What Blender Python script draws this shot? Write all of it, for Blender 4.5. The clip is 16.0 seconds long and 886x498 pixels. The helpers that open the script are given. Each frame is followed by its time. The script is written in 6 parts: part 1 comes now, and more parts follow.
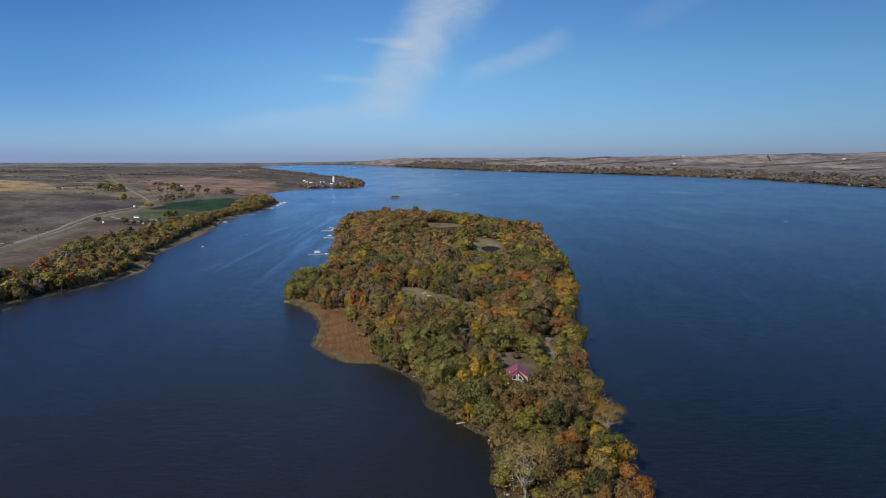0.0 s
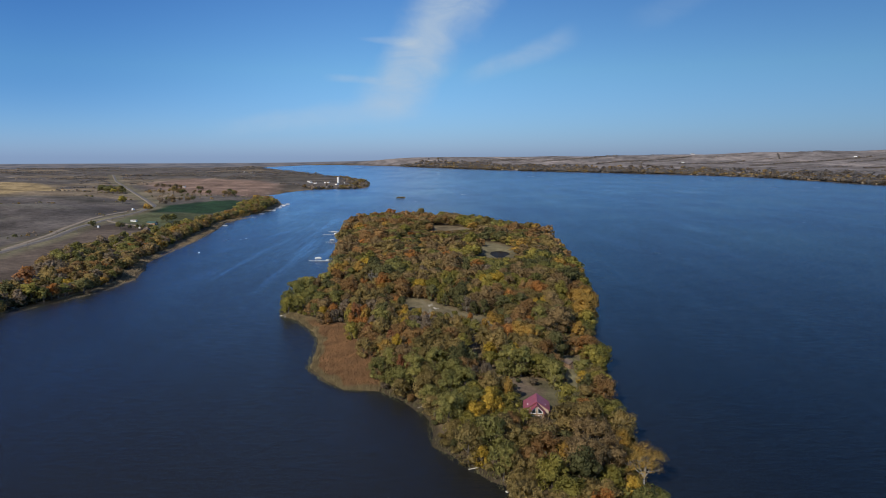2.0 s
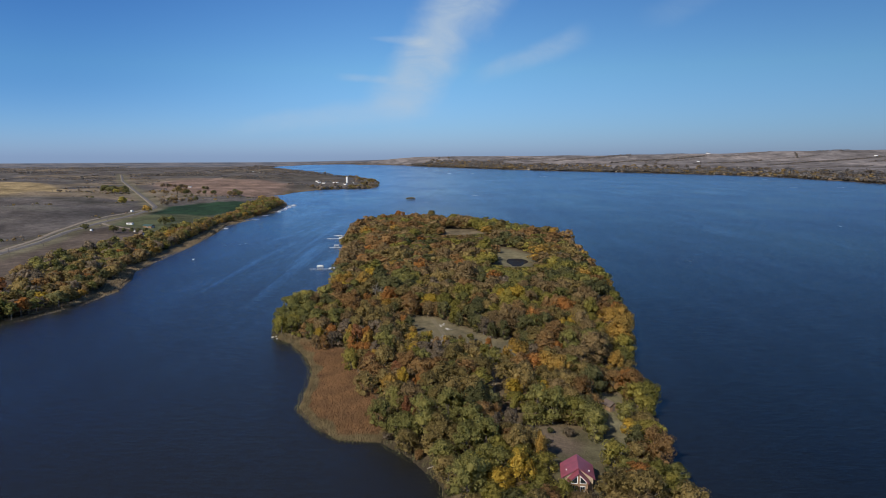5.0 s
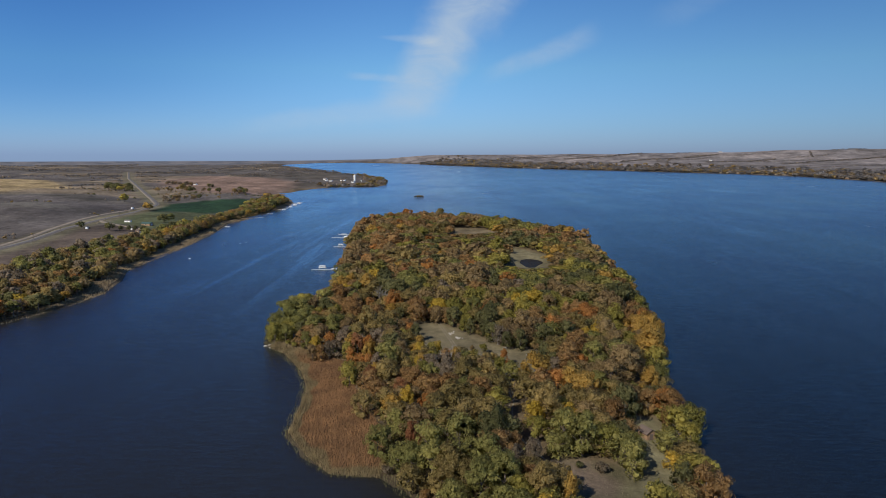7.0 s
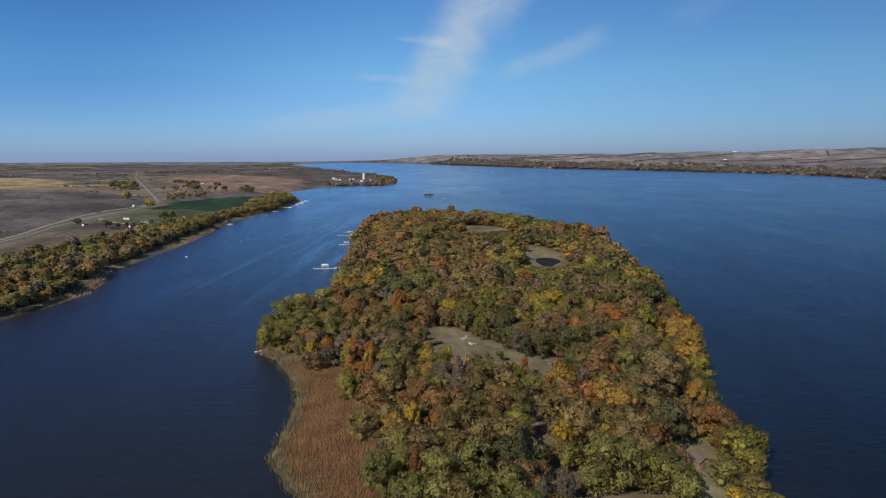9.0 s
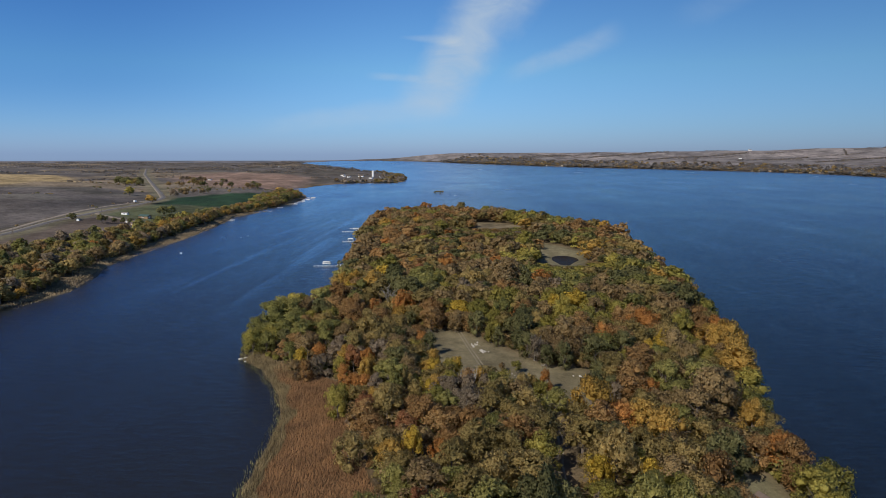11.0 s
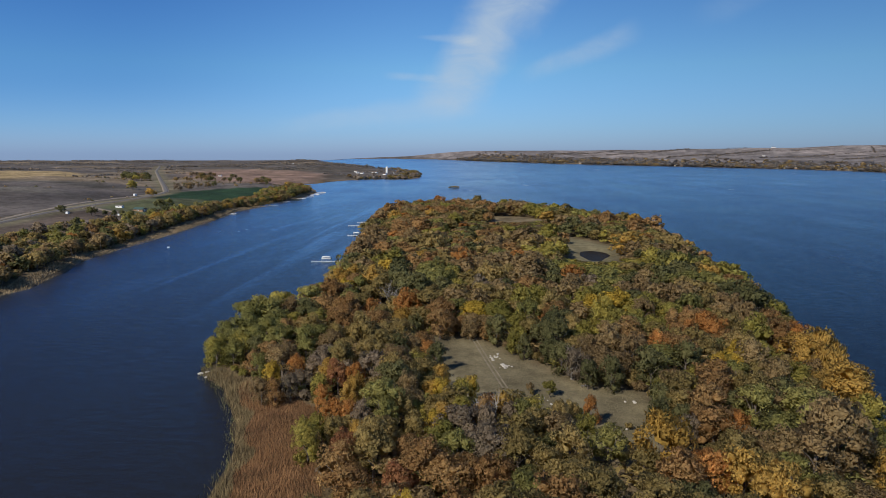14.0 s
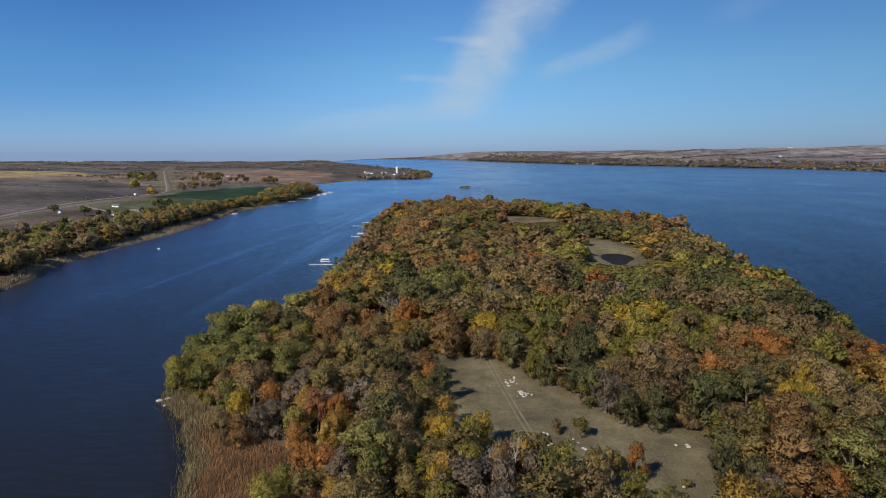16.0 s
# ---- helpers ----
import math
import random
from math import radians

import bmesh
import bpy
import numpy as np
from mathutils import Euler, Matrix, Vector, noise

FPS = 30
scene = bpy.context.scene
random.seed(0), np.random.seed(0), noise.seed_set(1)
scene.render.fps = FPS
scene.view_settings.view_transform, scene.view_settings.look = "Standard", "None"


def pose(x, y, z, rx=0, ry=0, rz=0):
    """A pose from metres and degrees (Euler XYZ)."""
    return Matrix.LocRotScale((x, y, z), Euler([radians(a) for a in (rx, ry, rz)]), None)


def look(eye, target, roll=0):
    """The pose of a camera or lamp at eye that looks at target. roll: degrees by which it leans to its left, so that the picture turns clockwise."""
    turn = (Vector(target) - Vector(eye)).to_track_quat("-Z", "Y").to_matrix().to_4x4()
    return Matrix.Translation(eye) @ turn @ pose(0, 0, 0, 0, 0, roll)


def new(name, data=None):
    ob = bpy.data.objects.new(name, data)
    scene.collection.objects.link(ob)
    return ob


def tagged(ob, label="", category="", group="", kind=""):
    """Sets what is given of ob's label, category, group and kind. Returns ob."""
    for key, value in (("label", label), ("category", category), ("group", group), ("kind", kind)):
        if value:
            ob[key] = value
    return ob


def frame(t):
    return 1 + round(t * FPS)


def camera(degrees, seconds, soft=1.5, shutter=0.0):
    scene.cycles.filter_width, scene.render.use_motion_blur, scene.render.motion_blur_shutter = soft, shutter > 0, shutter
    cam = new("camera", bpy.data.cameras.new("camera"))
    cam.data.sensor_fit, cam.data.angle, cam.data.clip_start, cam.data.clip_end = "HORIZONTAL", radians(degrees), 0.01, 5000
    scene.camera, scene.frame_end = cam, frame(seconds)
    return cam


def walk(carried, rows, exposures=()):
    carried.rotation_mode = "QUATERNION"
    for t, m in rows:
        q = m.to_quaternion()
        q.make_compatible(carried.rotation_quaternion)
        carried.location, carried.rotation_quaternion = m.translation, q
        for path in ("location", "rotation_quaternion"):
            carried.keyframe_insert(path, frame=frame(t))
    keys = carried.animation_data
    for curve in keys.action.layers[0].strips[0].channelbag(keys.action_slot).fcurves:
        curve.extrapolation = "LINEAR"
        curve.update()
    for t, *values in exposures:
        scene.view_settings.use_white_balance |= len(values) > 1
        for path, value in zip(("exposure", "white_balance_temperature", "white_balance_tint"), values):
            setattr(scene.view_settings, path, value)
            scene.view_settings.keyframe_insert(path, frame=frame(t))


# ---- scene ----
# The flight: seconds, x, y, z in metres, heading, pitch and lean in degrees.
FLIGHT = [
    (0.0, -0.00, -0.00, 92.00, 0.000, -7.617, 0.214),
    (0.5, -0.34, 7.95, 92.74, 0.100, -7.662, 0.134),
    (1.0, -0.66, 15.92, 93.24, 0.218, -7.693, 0.059),
    (1.5, -0.86, 24.00, 93.53, 0.357, -7.689, -0.007),
    (2.0, -1.01, 32.16, 93.68, 0.501, -7.685, -0.052),
    (2.5, -1.21, 40.37, 93.86, 0.644, -7.690, -0.077),
    (3.0, -1.59, 48.66, 94.10, 0.788, -7.703, -0.088),
    (3.5, -1.97, 56.97, 94.29, 0.930, -7.727, -0.097),
    (4.0, -2.37, 65.41, 94.32, 1.065, -7.740, -0.110),
    (6.5, -4.25, 107.87, 91.59, 1.935, -7.789, 0.016),
    (7.0, -4.62, 116.20, 90.13, 2.116, -7.834, 0.020),
    (7.5, -5.07, 124.57, 88.54, 2.307, -7.839, 0.013),
    (8.0, -5.57, 132.94, 86.72, 2.519, -7.835, -0.003),
    (8.5, -6.06, 141.50, 84.90, 2.743, -7.802, -0.023),
    (9.0, -6.33, 150.02, 83.02, 2.976, -7.770, -0.029),
    (11.5, -7.95, 192.58, 75.09, 4.058, -7.847, 0.134),
    (12.0, -8.42, 201.55, 73.32, 4.267, -7.855, 0.125),
    (12.5, -8.76, 210.48, 71.48, 4.478, -7.856, 0.109),
    (13.0, -9.17, 219.23, 69.65, 4.713, -7.870, 0.098),
    (13.5, -9.43, 227.95, 67.79, 4.956, -7.880, 0.089),
    (14.0, -9.75, 236.66, 65.77, 5.195, -7.875, 0.076),
    (14.5, -10.31, 245.32, 63.68, 5.429, -7.874, 0.060),
    (15.0, -10.84, 253.65, 62.01, 5.676, -7.878, 0.044),
    (15.5, -11.24, 262.35, 61.57, 5.926, -7.837, 0.039),
    (16.0, -11.47, 270.95, 61.57, 6.161, -7.770, 0.031),
]
cam = camera(65.88, 16.0, soft=0.75)
walk(cam, [(t, pose(x, y, z, 90 + tilt, 0, turn) @ pose(0, 0, 0, 0, 0, lean)) for t, x, y, z, turn, tilt, lean in FLIGHT],
     exposures=[(0.0, 0.0), (16.0, 0.0)])

# ---- sky and sun ----
SUN_TO = Vector((-0.56, -0.83, 0.0)).normalized()
SUN_EL = radians(37)
sky_world = bpy.data.worlds.new("autumn_sky")
scene.world = sky_world
sky_world.use_nodes = True
wn, wl = sky_world.node_tree.nodes, sky_world.node_tree.links
wn.clear()


def wnode(kind, **values):
    n = wn.new(kind)
    for k, v in values.items():
        n.inputs[k].default_value = v
    return n


def wmath(op, a, b=None, clamp=False):
    n = wn.new("ShaderNodeMath")
    n.operation, n.use_clamp = op, clamp
    for i, v in enumerate((a, b)):
        if v is None:
            continue
        if isinstance(v, (int, float)):
            n.inputs[i].default_value = v
        else:
            wl.new(v, n.inputs[i])
    return n.outputs[0]


sky = wn.new("ShaderNodeTexSky")
sky.sky_type, sky.sun_disc = "NISHITA", False
sky.sun_elevation = SUN_EL
sky.sun_rotation = math.atan2(-SUN_TO.x, SUN_TO.y) % (2 * math.pi)
sky.altitude, sky.air_density, sky.dust_density, sky.ozone_density = 300, 1.0, 0.6, 2.2
coord = wn.new("ShaderNodeTexCoord")
sep = wn.new("ShaderNodeSeparateXYZ")
wl.new(coord.outputs["Generated"], sep.inputs[0])
DX, DY, DZ = sep.outputs
ahead = wmath("MAXIMUM", DY, 0.05)
U = wmath("DIVIDE", DX, ahead)
V = wmath("DIVIDE", DZ, ahead)
LIFT = DZ
flat = wn.new("ShaderNodeCombineXYZ")
wl.new(U, flat.inputs[0])
wl.new(V, flat.inputs[1])


def wnoise(scale, stretch, detail, rough, turn=0.0, distort=0.0):
    m = wn.new("ShaderNodeMapping")
    m.inputs["Scale"].default_value = (scale * stretch[0], scale * stretch[1], 1)
    m.inputs["Rotation"].default_value = (0, 0, radians(turn))
    wl.new(flat.outputs[0], m.inputs[0])
    n = wnode("ShaderNodeTexNoise", Scale=1.0, Detail=detail, Roughness=rough, Distortion=distort)
    wl.new(m.outputs[0], n.inputs["Vector"])
    return n.outputs["Fac"]


def ramp(x, lo, hi):
    n = wn.new("ShaderNodeMapRange")
    n.interpolation_type = "SMOOTHSTEP"
    n.inputs[1].default_value, n.inputs[2].default_value = lo, hi
    wl.new(x, n.inputs[0])
    return n.outputs[0]


def ramp_lin(x, lo, hi):
    n = wn.new("ShaderNodeMapRange")
    n.inputs[1].default_value, n.inputs[2].default_value = lo, hi
    wl.new(x, n.inputs[0])
    return n.outputs[0]


def streak(u0, v0, u1, v1, wide, taper):
    """A soft band of thin cloud between two points of the sky; taper widens its far end."""
    du, dv = u1 - u0, v1 - v0
    ln = math.hypot(du, dv)
    along = wmath("ADD", wmath("MULTIPLY", wmath("SUBTRACT", U, u0), du / ln), wmath("MULTIPLY", wmath("SUBTRACT", V, v0), dv / ln))
    across = wmath("SUBTRACT", wmath("MULTIPLY", wmath("SUBTRACT", U, u0), dv / ln), wmath("MULTIPLY", wmath("SUBTRACT", V, v0), du / ln))
    wob = wmath("MULTIPLY", wmath("SUBTRACT", wnoise(9, (1, 1), 4, 0.6), 0.5), wide * 1.6)
    across = wmath("ABSOLUTE", wmath("ADD", across, wob))
    half = wmath("ADD", wide, wmath("MULTIPLY", along, taper))
    body = wmath("SUBTRACT", 1.0, ramp(wmath("DIVIDE", across, half), 0.15, 1.15), True)
    ends = wmath("MULTIPLY", ramp(along, -0.02, ln * 0.25), wmath("SUBTRACT", 1.0, ramp(along, ln * 0.75, ln * 1.1)))
    return wmath("MULTIPLY", body, ends)


fibre = wnoise(11, (1.0, 2.1), 7, 0.60, 22, 0.9)
fibre = ramp(fibre, 0.26, 0.70)
veil = wmath("MULTIPLY", streak(-0.105, 0.052, 0.050, 0.290, 0.046, 0.07), 0.80)
wing = wmath("MULTIPLY", streak(0.030, 0.112, 0.178, 0.172, 0.015, 0.04), 0.36)
low = wmath("MULTIPLY", streak(-0.34, 0.040, -0.03, 0.072, 0.018, 0.02), 0.30)
spur = wmath("MULTIPLY", streak(-0.115, 0.166, -0.04, 0.160, 0.004, 0.10), 0.40)
bits = wmath("MULTIPLY", streak(-0.165, 0.112, -0.10, 0.108, 0.007, 0.0), 0.32)
high = wmath("MULTIPLY", streak(0.26, 0.185, 0.42, 0.265, 0.02, 0.05), 0.12)
total = wmath("ADD", wmath("ADD", veil, wing), wmath("ADD", wmath("ADD", low, spur), wmath("ADD", bits, high)))
total = wmath("MULTIPLY", total, wmath("ADD", 0.50, wmath("MULTIPLY", fibre, 0.42)), True)
# the clear, dry autumn air: deeper blue overhead, a mauve-grey haze low down
tint = wn.new("ShaderNodeValToRGB")
tint.color_ramp.elements[0].position, tint.color_ramp.elements[0].color = 0.0, (0.58, 0.82, 1.58, 1)
tint.color_ramp.elements[1].position, tint.color_ramp.elements[1].color = 1.0, (0.40, 0.78, 1.30, 1)
for at, colour in ((0.10, (0.58, 0.90, 1.52, 1)), (0.30, (0.62, 1.02, 1.40, 1)), (0.62, (0.50, 0.90, 1.38, 1))):
    el = tint.color_ramp.elements.new(at)
    el.color = colour
wl.new(ramp_lin(LIFT, 0.0, 0.40), tint.inputs[0])
clear = wn.new("ShaderNodeMixRGB")
clear.blend_type = "MULTIPLY"
clear.inputs[0].default_value = 1.0
wl.new(sky.outputs[0], clear.inputs[1])
wl.new(tint.outputs[0], clear.inputs[2])
cloud_mix = wn.new("ShaderNodeMixRGB")
cloud_mix.inputs[2].default_value = (6.2, 7.6, 9.2, 1)
wl.new(total, cloud_mix.inputs[0])
deep = wn.new("ShaderNodeMixRGB")  # left side of the sky darkened, mostly in place of lens vignetting
deep.blend_type = "MULTIPLY"
deep.inputs[2].default_value = (0.50, 0.60, 0.72, 1)
wl.new(wmath("MULTIPLY", ramp(wmath("MULTIPLY", U, -1.0), -0.02, 0.62), ramp(V, -0.06, 0.12)), deep.inputs[0])
wl.new(clear.outputs[0], deep.inputs[1])
wl.new(deep.outputs[0], cloud_mix.inputs[1])
# farmland beyond the modelled ground, painted below the horizon with haze in its colours
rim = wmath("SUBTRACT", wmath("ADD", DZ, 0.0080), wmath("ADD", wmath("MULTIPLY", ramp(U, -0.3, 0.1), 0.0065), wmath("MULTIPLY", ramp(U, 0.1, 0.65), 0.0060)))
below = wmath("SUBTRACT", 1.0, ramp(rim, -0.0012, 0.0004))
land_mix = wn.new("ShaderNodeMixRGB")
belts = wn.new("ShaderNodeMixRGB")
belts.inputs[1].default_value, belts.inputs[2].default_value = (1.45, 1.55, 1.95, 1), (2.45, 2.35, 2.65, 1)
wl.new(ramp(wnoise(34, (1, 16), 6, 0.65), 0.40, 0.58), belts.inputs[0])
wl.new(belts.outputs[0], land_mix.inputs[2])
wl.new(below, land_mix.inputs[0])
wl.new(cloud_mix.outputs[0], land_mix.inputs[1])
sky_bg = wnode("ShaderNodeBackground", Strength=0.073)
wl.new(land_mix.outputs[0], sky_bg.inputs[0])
sky_out = wn.new("ShaderNodeOutputWorld")
wl.new(sky_bg.outputs[0], sky_out.inputs[0])

sun_data = bpy.data.lights.new("sun", "SUN")
sun_data.energy, sun_data.angle, sun_data.color = 4.8, radians(0.53), (1.0, 0.93, 0.82)
sun = new("sun", sun_data)
sun_dir = Vector((SUN_TO.x * math.cos(SUN_EL), SUN_TO.y * math.cos(SUN_EL), math.sin(SUN_EL)))
sun.matrix_world = look(sun_dir * 900 + Vector((0, 400, 0)), (0, 400, 0))


# ---- materials ----
def material(name):
    m = bpy.data.materials.new(name)
    m.use_nodes = True
    nt = m.node_tree
    nt.nodes.clear()
    out = nt.nodes.new("ShaderNodeOutputMaterial")
    return m, nt, out


def node(nt, kind, **values):
    n = nt.nodes.new(kind)
    for k, v in values.items():
        n.inputs[k].default_value = v
    return n


def noise_fac(nt, scale, detail=4.0, rough=0.55, stretch=None, where="Object"):
    c = node(nt, "ShaderNodeTexCoord")
    src = c.outputs[where]
    if stretch:
        mp = node(nt, "ShaderNodeMapping")
        mp.inputs["Scale"].default_value = stretch
        nt.links.new(src, mp.inputs[0])
        src = mp.outputs[0]
    n = node(nt, "ShaderNodeTexNoise", Scale=scale, Detail=detail, Roughness=rough)
    nt.links.new(src, n.inputs["Vector"])
    return n.outputs["Fac"]


def span(nt, x, lo, hi, a, b):
    n = node(nt, "ShaderNodeMapRange")
    n.inputs[1].default_value, n.inputs[2].default_value, n.inputs[3].default_value, n.inputs[4].default_value = lo, hi, a, b
    nt.links.new(x, n.inputs[0])
    return n.outputs[0]


def times(nt, a, b):
    n = node(nt, "ShaderNodeMath")
    n.operation = "MULTIPLY"
    nt.links.new(a, n.inputs[0])
    nt.links.new(b, n.inputs[1])
    return n.outputs[0]


def scaled(nt, colour, fac):
    n = node(nt, "ShaderNodeVectorMath")
    n.operation = "SCALE"
    if isinstance(colour, tuple):
        n.inputs[0].default_value = colour[:3]
    else:
        nt.links.new(colour, n.inputs[0])
    nt.links.new(fac, n.inputs["Scale"])
    return n.outputs[0]


def bumped(nt, height, strength, distance):
    b = node(nt, "ShaderNodeBump", Strength=strength, Distance=distance)
    nt.links.new(height, b.inputs["Height"])
    return b.outputs[0]


def leaf_material(name, colour, second):
    """Autumn leaves: each tree leans to its own hue, each leaf spray to its own brightness."""
    m, nt, out = material(name)
    info = node(nt, "ShaderNodeObjectInfo")
    geo = node(nt, "ShaderNodeNewGeometry")
    mix = node(nt, "ShaderNodeMixRGB")
    mix.inputs[1].default_value, mix.inputs[2].default_value = (*colour, 1), (*second, 1)
    patch = noise_fac(nt, 0.35, 3)
    add = node(nt, "ShaderNodeMath")
    add.operation = "ADD"
    nt.links.new(span(nt, info.outputs["Random"], 0, 1, -0.25, 0.35), add.inputs[0])
    nt.links.new(span(nt, patch, 0.3, 0.7, 0.0, 0.65), add.inputs[1])
    add.use_clamp = True
    nt.links.new(add.outputs[0], mix.inputs[0])
    grain = span(nt, noise_fac(nt, 2.6, 5, 0.7), 0.32, 0.68, 0.78, 1.36)
    light = times(nt, span(nt, geo.outputs["Random Per Island"], 0, 1, 0.74, 1.36), span(nt, info.outputs["Random"], 0, 1, 0.80, 1.18))
    light = times(nt, light, span(nt, noise_fac(nt, 0.075, 2, 0.4), 0.35, 0.65, 0.80, 1.20))
    col = scaled(nt, mix.outputs[0], times(nt, light, grain))
    bend = bumped(nt, noise_fac(nt, 2.2, 4, 0.7), 0.5, 0.25)
    d = node(nt, "ShaderNodeBsdfDiffuse", Roughness=0.0)
    tr = node(nt, "ShaderNodeBsdfTranslucent")
    ms = node(nt, "ShaderNodeMixShader", Fac=0.58)
    nt.links.new(col, d.inputs["Color"])
    nt.links.new(col, tr.inputs["Color"])
    nt.links.new(bend, d.inputs["Normal"])
    nt.links.new(d.outputs[0], ms.inputs[1])
    nt.links.new(tr.outputs[0], ms.inputs[2])
    nt.links.new(ms.outputs[0], out.inputs[0])
    return m


def plain(name, colour, rough=0.8, metal=0.0, scale=1.5, vary=0.25, bump=0.0, fine=None):
    """A weathered surface: colour with stains at one scale and grain at a finer one."""
    m, nt, out = material(name)
    p = node(nt, "ShaderNodeBsdfPrincipled", Roughness=rough, Metallic=metal)
    a = span(nt, noise_fac(nt, scale, 4), 0.3, 0.7, 1 - vary, 1 + vary)
    b = span(nt, noise_fac(nt, fine or scale * 9, 3), 0.3, 0.7, 1 - vary * 0.5, 1 + vary * 0.5)
    nt.links.new(scaled(nt, colour, times(nt, a, b)), p.inputs["Base Color"])
    if bump:
        nt.links.new(bumped(nt, noise_fac(nt, fine or scale * 9, 4), 0.6, bump), p.inputs["Normal"])
    nt.links.new(p.outputs[0], out.inputs[0])
    return m


LEAF = {
    "olive": leaf_material("olive_leaves", (0.292, 0.232, 0.092), (0.345, 0.254, 0.108)),
    "green": leaf_material("green_leaves", (0.246, 0.240, 0.084), (0.305, 0.270, 0.094)),
    "dark": leaf_material("dark_green_leaves", (0.150, 0.152, 0.070), (0.192, 0.176, 0.078)),
    "lime": leaf_material("yellow_green_leaves", (0.282, 0.262, 0.074), (0.365, 0.298, 0.080)),
    "yellow": leaf_material("yellow_leaves", (0.54, 0.395, 0.07), (0.47, 0.33, 0.075)),
    "gold": leaf_material("golden_leaves", (0.47, 0.3, 0.076), (0.4, 0.275, 0.088)),
    "orange": leaf_material("orange_leaves", (0.490, 0.230, 0.072), (0.40, 0.220, 0.082)),
    "red": leaf_material("red_leaves", (0.33, 0.144, 0.076), (0.31, 0.18, 0.084)),
    "rust": leaf_material("rust_brown_leaves", (0.345, 0.202, 0.088), (0.325, 0.222, 0.1)),
    "brown": leaf_material("brown_olive_leaves", (0.310, 0.220, 0.115), (0.300, 0.226, 0.110)),
    # far trees: aerial haze put into the leaf colours, paled and greyed
    "far_tan": leaf_material("haze_paled_tan_foliage", (0.285, 0.235, 0.185), (0.3, 0.24, 0.18)),
    "far_grey": leaf_material("haze_paled_grey_foliage", (0.245, 0.23, 0.222), (0.265, 0.238, 0.215)),
    "grey": leaf_material("thin_greyish_twigs", (0.26, 0.212, 0.15), (0.25, 0.192, 0.135)),
}
BARK = plain("grey_brown_bark", (0.13, 0.105, 0.085), 0.9, scale=3, vary=0.35, bump=0.04)
PALE_BARK = plain("pale_bark", (0.27, 0.245, 0.21), 0.85, scale=2, vary=0.3, bump=0.03)
REED_RUST = plain("rust_brown_reeds", (0.222, 0.118, 0.052), 0.9, scale=0.10, vary=0.35)
REED_TAN = plain("pale_tan_reeds", (0.185, 0.138, 0.066), 0.9, scale=0.2, vary=0.35)
REED_BANK = plain("brown_bank_reeds", (0.225, 0.168, 0.098), 0.9, scale=0.2, vary=0.4)
REED_GREEN = plain("green_tan_reeds", (0.125, 0.115, 0.045), 0.9, scale=0.2, vary=0.35)
DRY_GRASS = plain("dry_grass_tufts", (0.150, 0.124, 0.074), 0.95, scale=0.3, vary=0.3)
LIMESTONE = plain("white_limestone", (0.40, 0.37, 0.32), 0.85, scale=1.5, vary=0.2, bump=0.05)
ALUMINIUM = plain("weathered_aluminium", (0.62, 0.63, 0.64), 0.45, 0.5, scale=1, vary=0.12)
WHITE_PAINT = plain("white_paint", (0.78, 0.78, 0.76), 0.5, scale=0.8, vary=0.1)
CANVAS = plain("white_canvas", (0.55, 0.56, 0.57), 0.8, scale=1.0, vary=0.1, bump=0.02)
HULL_BLUE = plain("blue_grey_hull", (0.20, 0.25, 0.32), 0.35, scale=1.0, vary=0.1)
RED_ROOF = plain("crimson_metal_roof", (0.255, 0.064, 0.085), 0.42, 0.0, scale=0.7, vary=0.16)
GREEN_ROOF = plain("green_metal_roof", (0.055, 0.095, 0.08), 0.5, scale=0.6, vary=0.2)
BROWN_ROOF = plain("brown_shingle_roof", (0.115, 0.085, 0.068), 0.9, scale=0.8, vary=0.25, bump=0.03)
GREY_ROOF = plain("grey_shingle_roof", (0.17, 0.155, 0.14), 0.9, scale=0.8, vary=0.25, bump=0.03)
TIMBER = plain("brown_timber_siding", (0.23, 0.145, 0.085), 0.8, scale=0.8, vary=0.25, bump=0.02)
TAN_WALL = plain("tan_siding", (0.38, 0.31, 0.22), 0.8, scale=0.8, vary=0.15)
CONCRETE = plain("pale_concrete", (0.66, 0.65, 0.62), 0.85, scale=0.4, vary=0.12)
GLASS = plain("dark_window_glass", (0.02, 0.025, 0.03), 0.08, scale=1, vary=0.1)
TYRE = plain("black_rubber", (0.02, 0.02, 0.02), 0.8, scale=2, vary=0.2)
DRIFTWOOD = plain("bleached_driftwood", (0.40, 0.36, 0.31), 0.9, scale=2, vary=0.25, bump=0.03)
ASPHALT = plain("sun_bleached_asphalt", (0.125, 0.112, 0.098), 0.9, scale=0.08, vary=0.18, fine=2.0)
GRAVEL = plain("tan_gravel_track", (0.215, 0.172, 0.125), 0.95, scale=0.25, vary=0.25, fine=4.0, bump=0.03)
TRACK_DIRT = plain("bare_pale_earth", (0.190, 0.156, 0.100), 0.95, scale=0.5, vary=0.3, fine=5.0, bump=0.03)


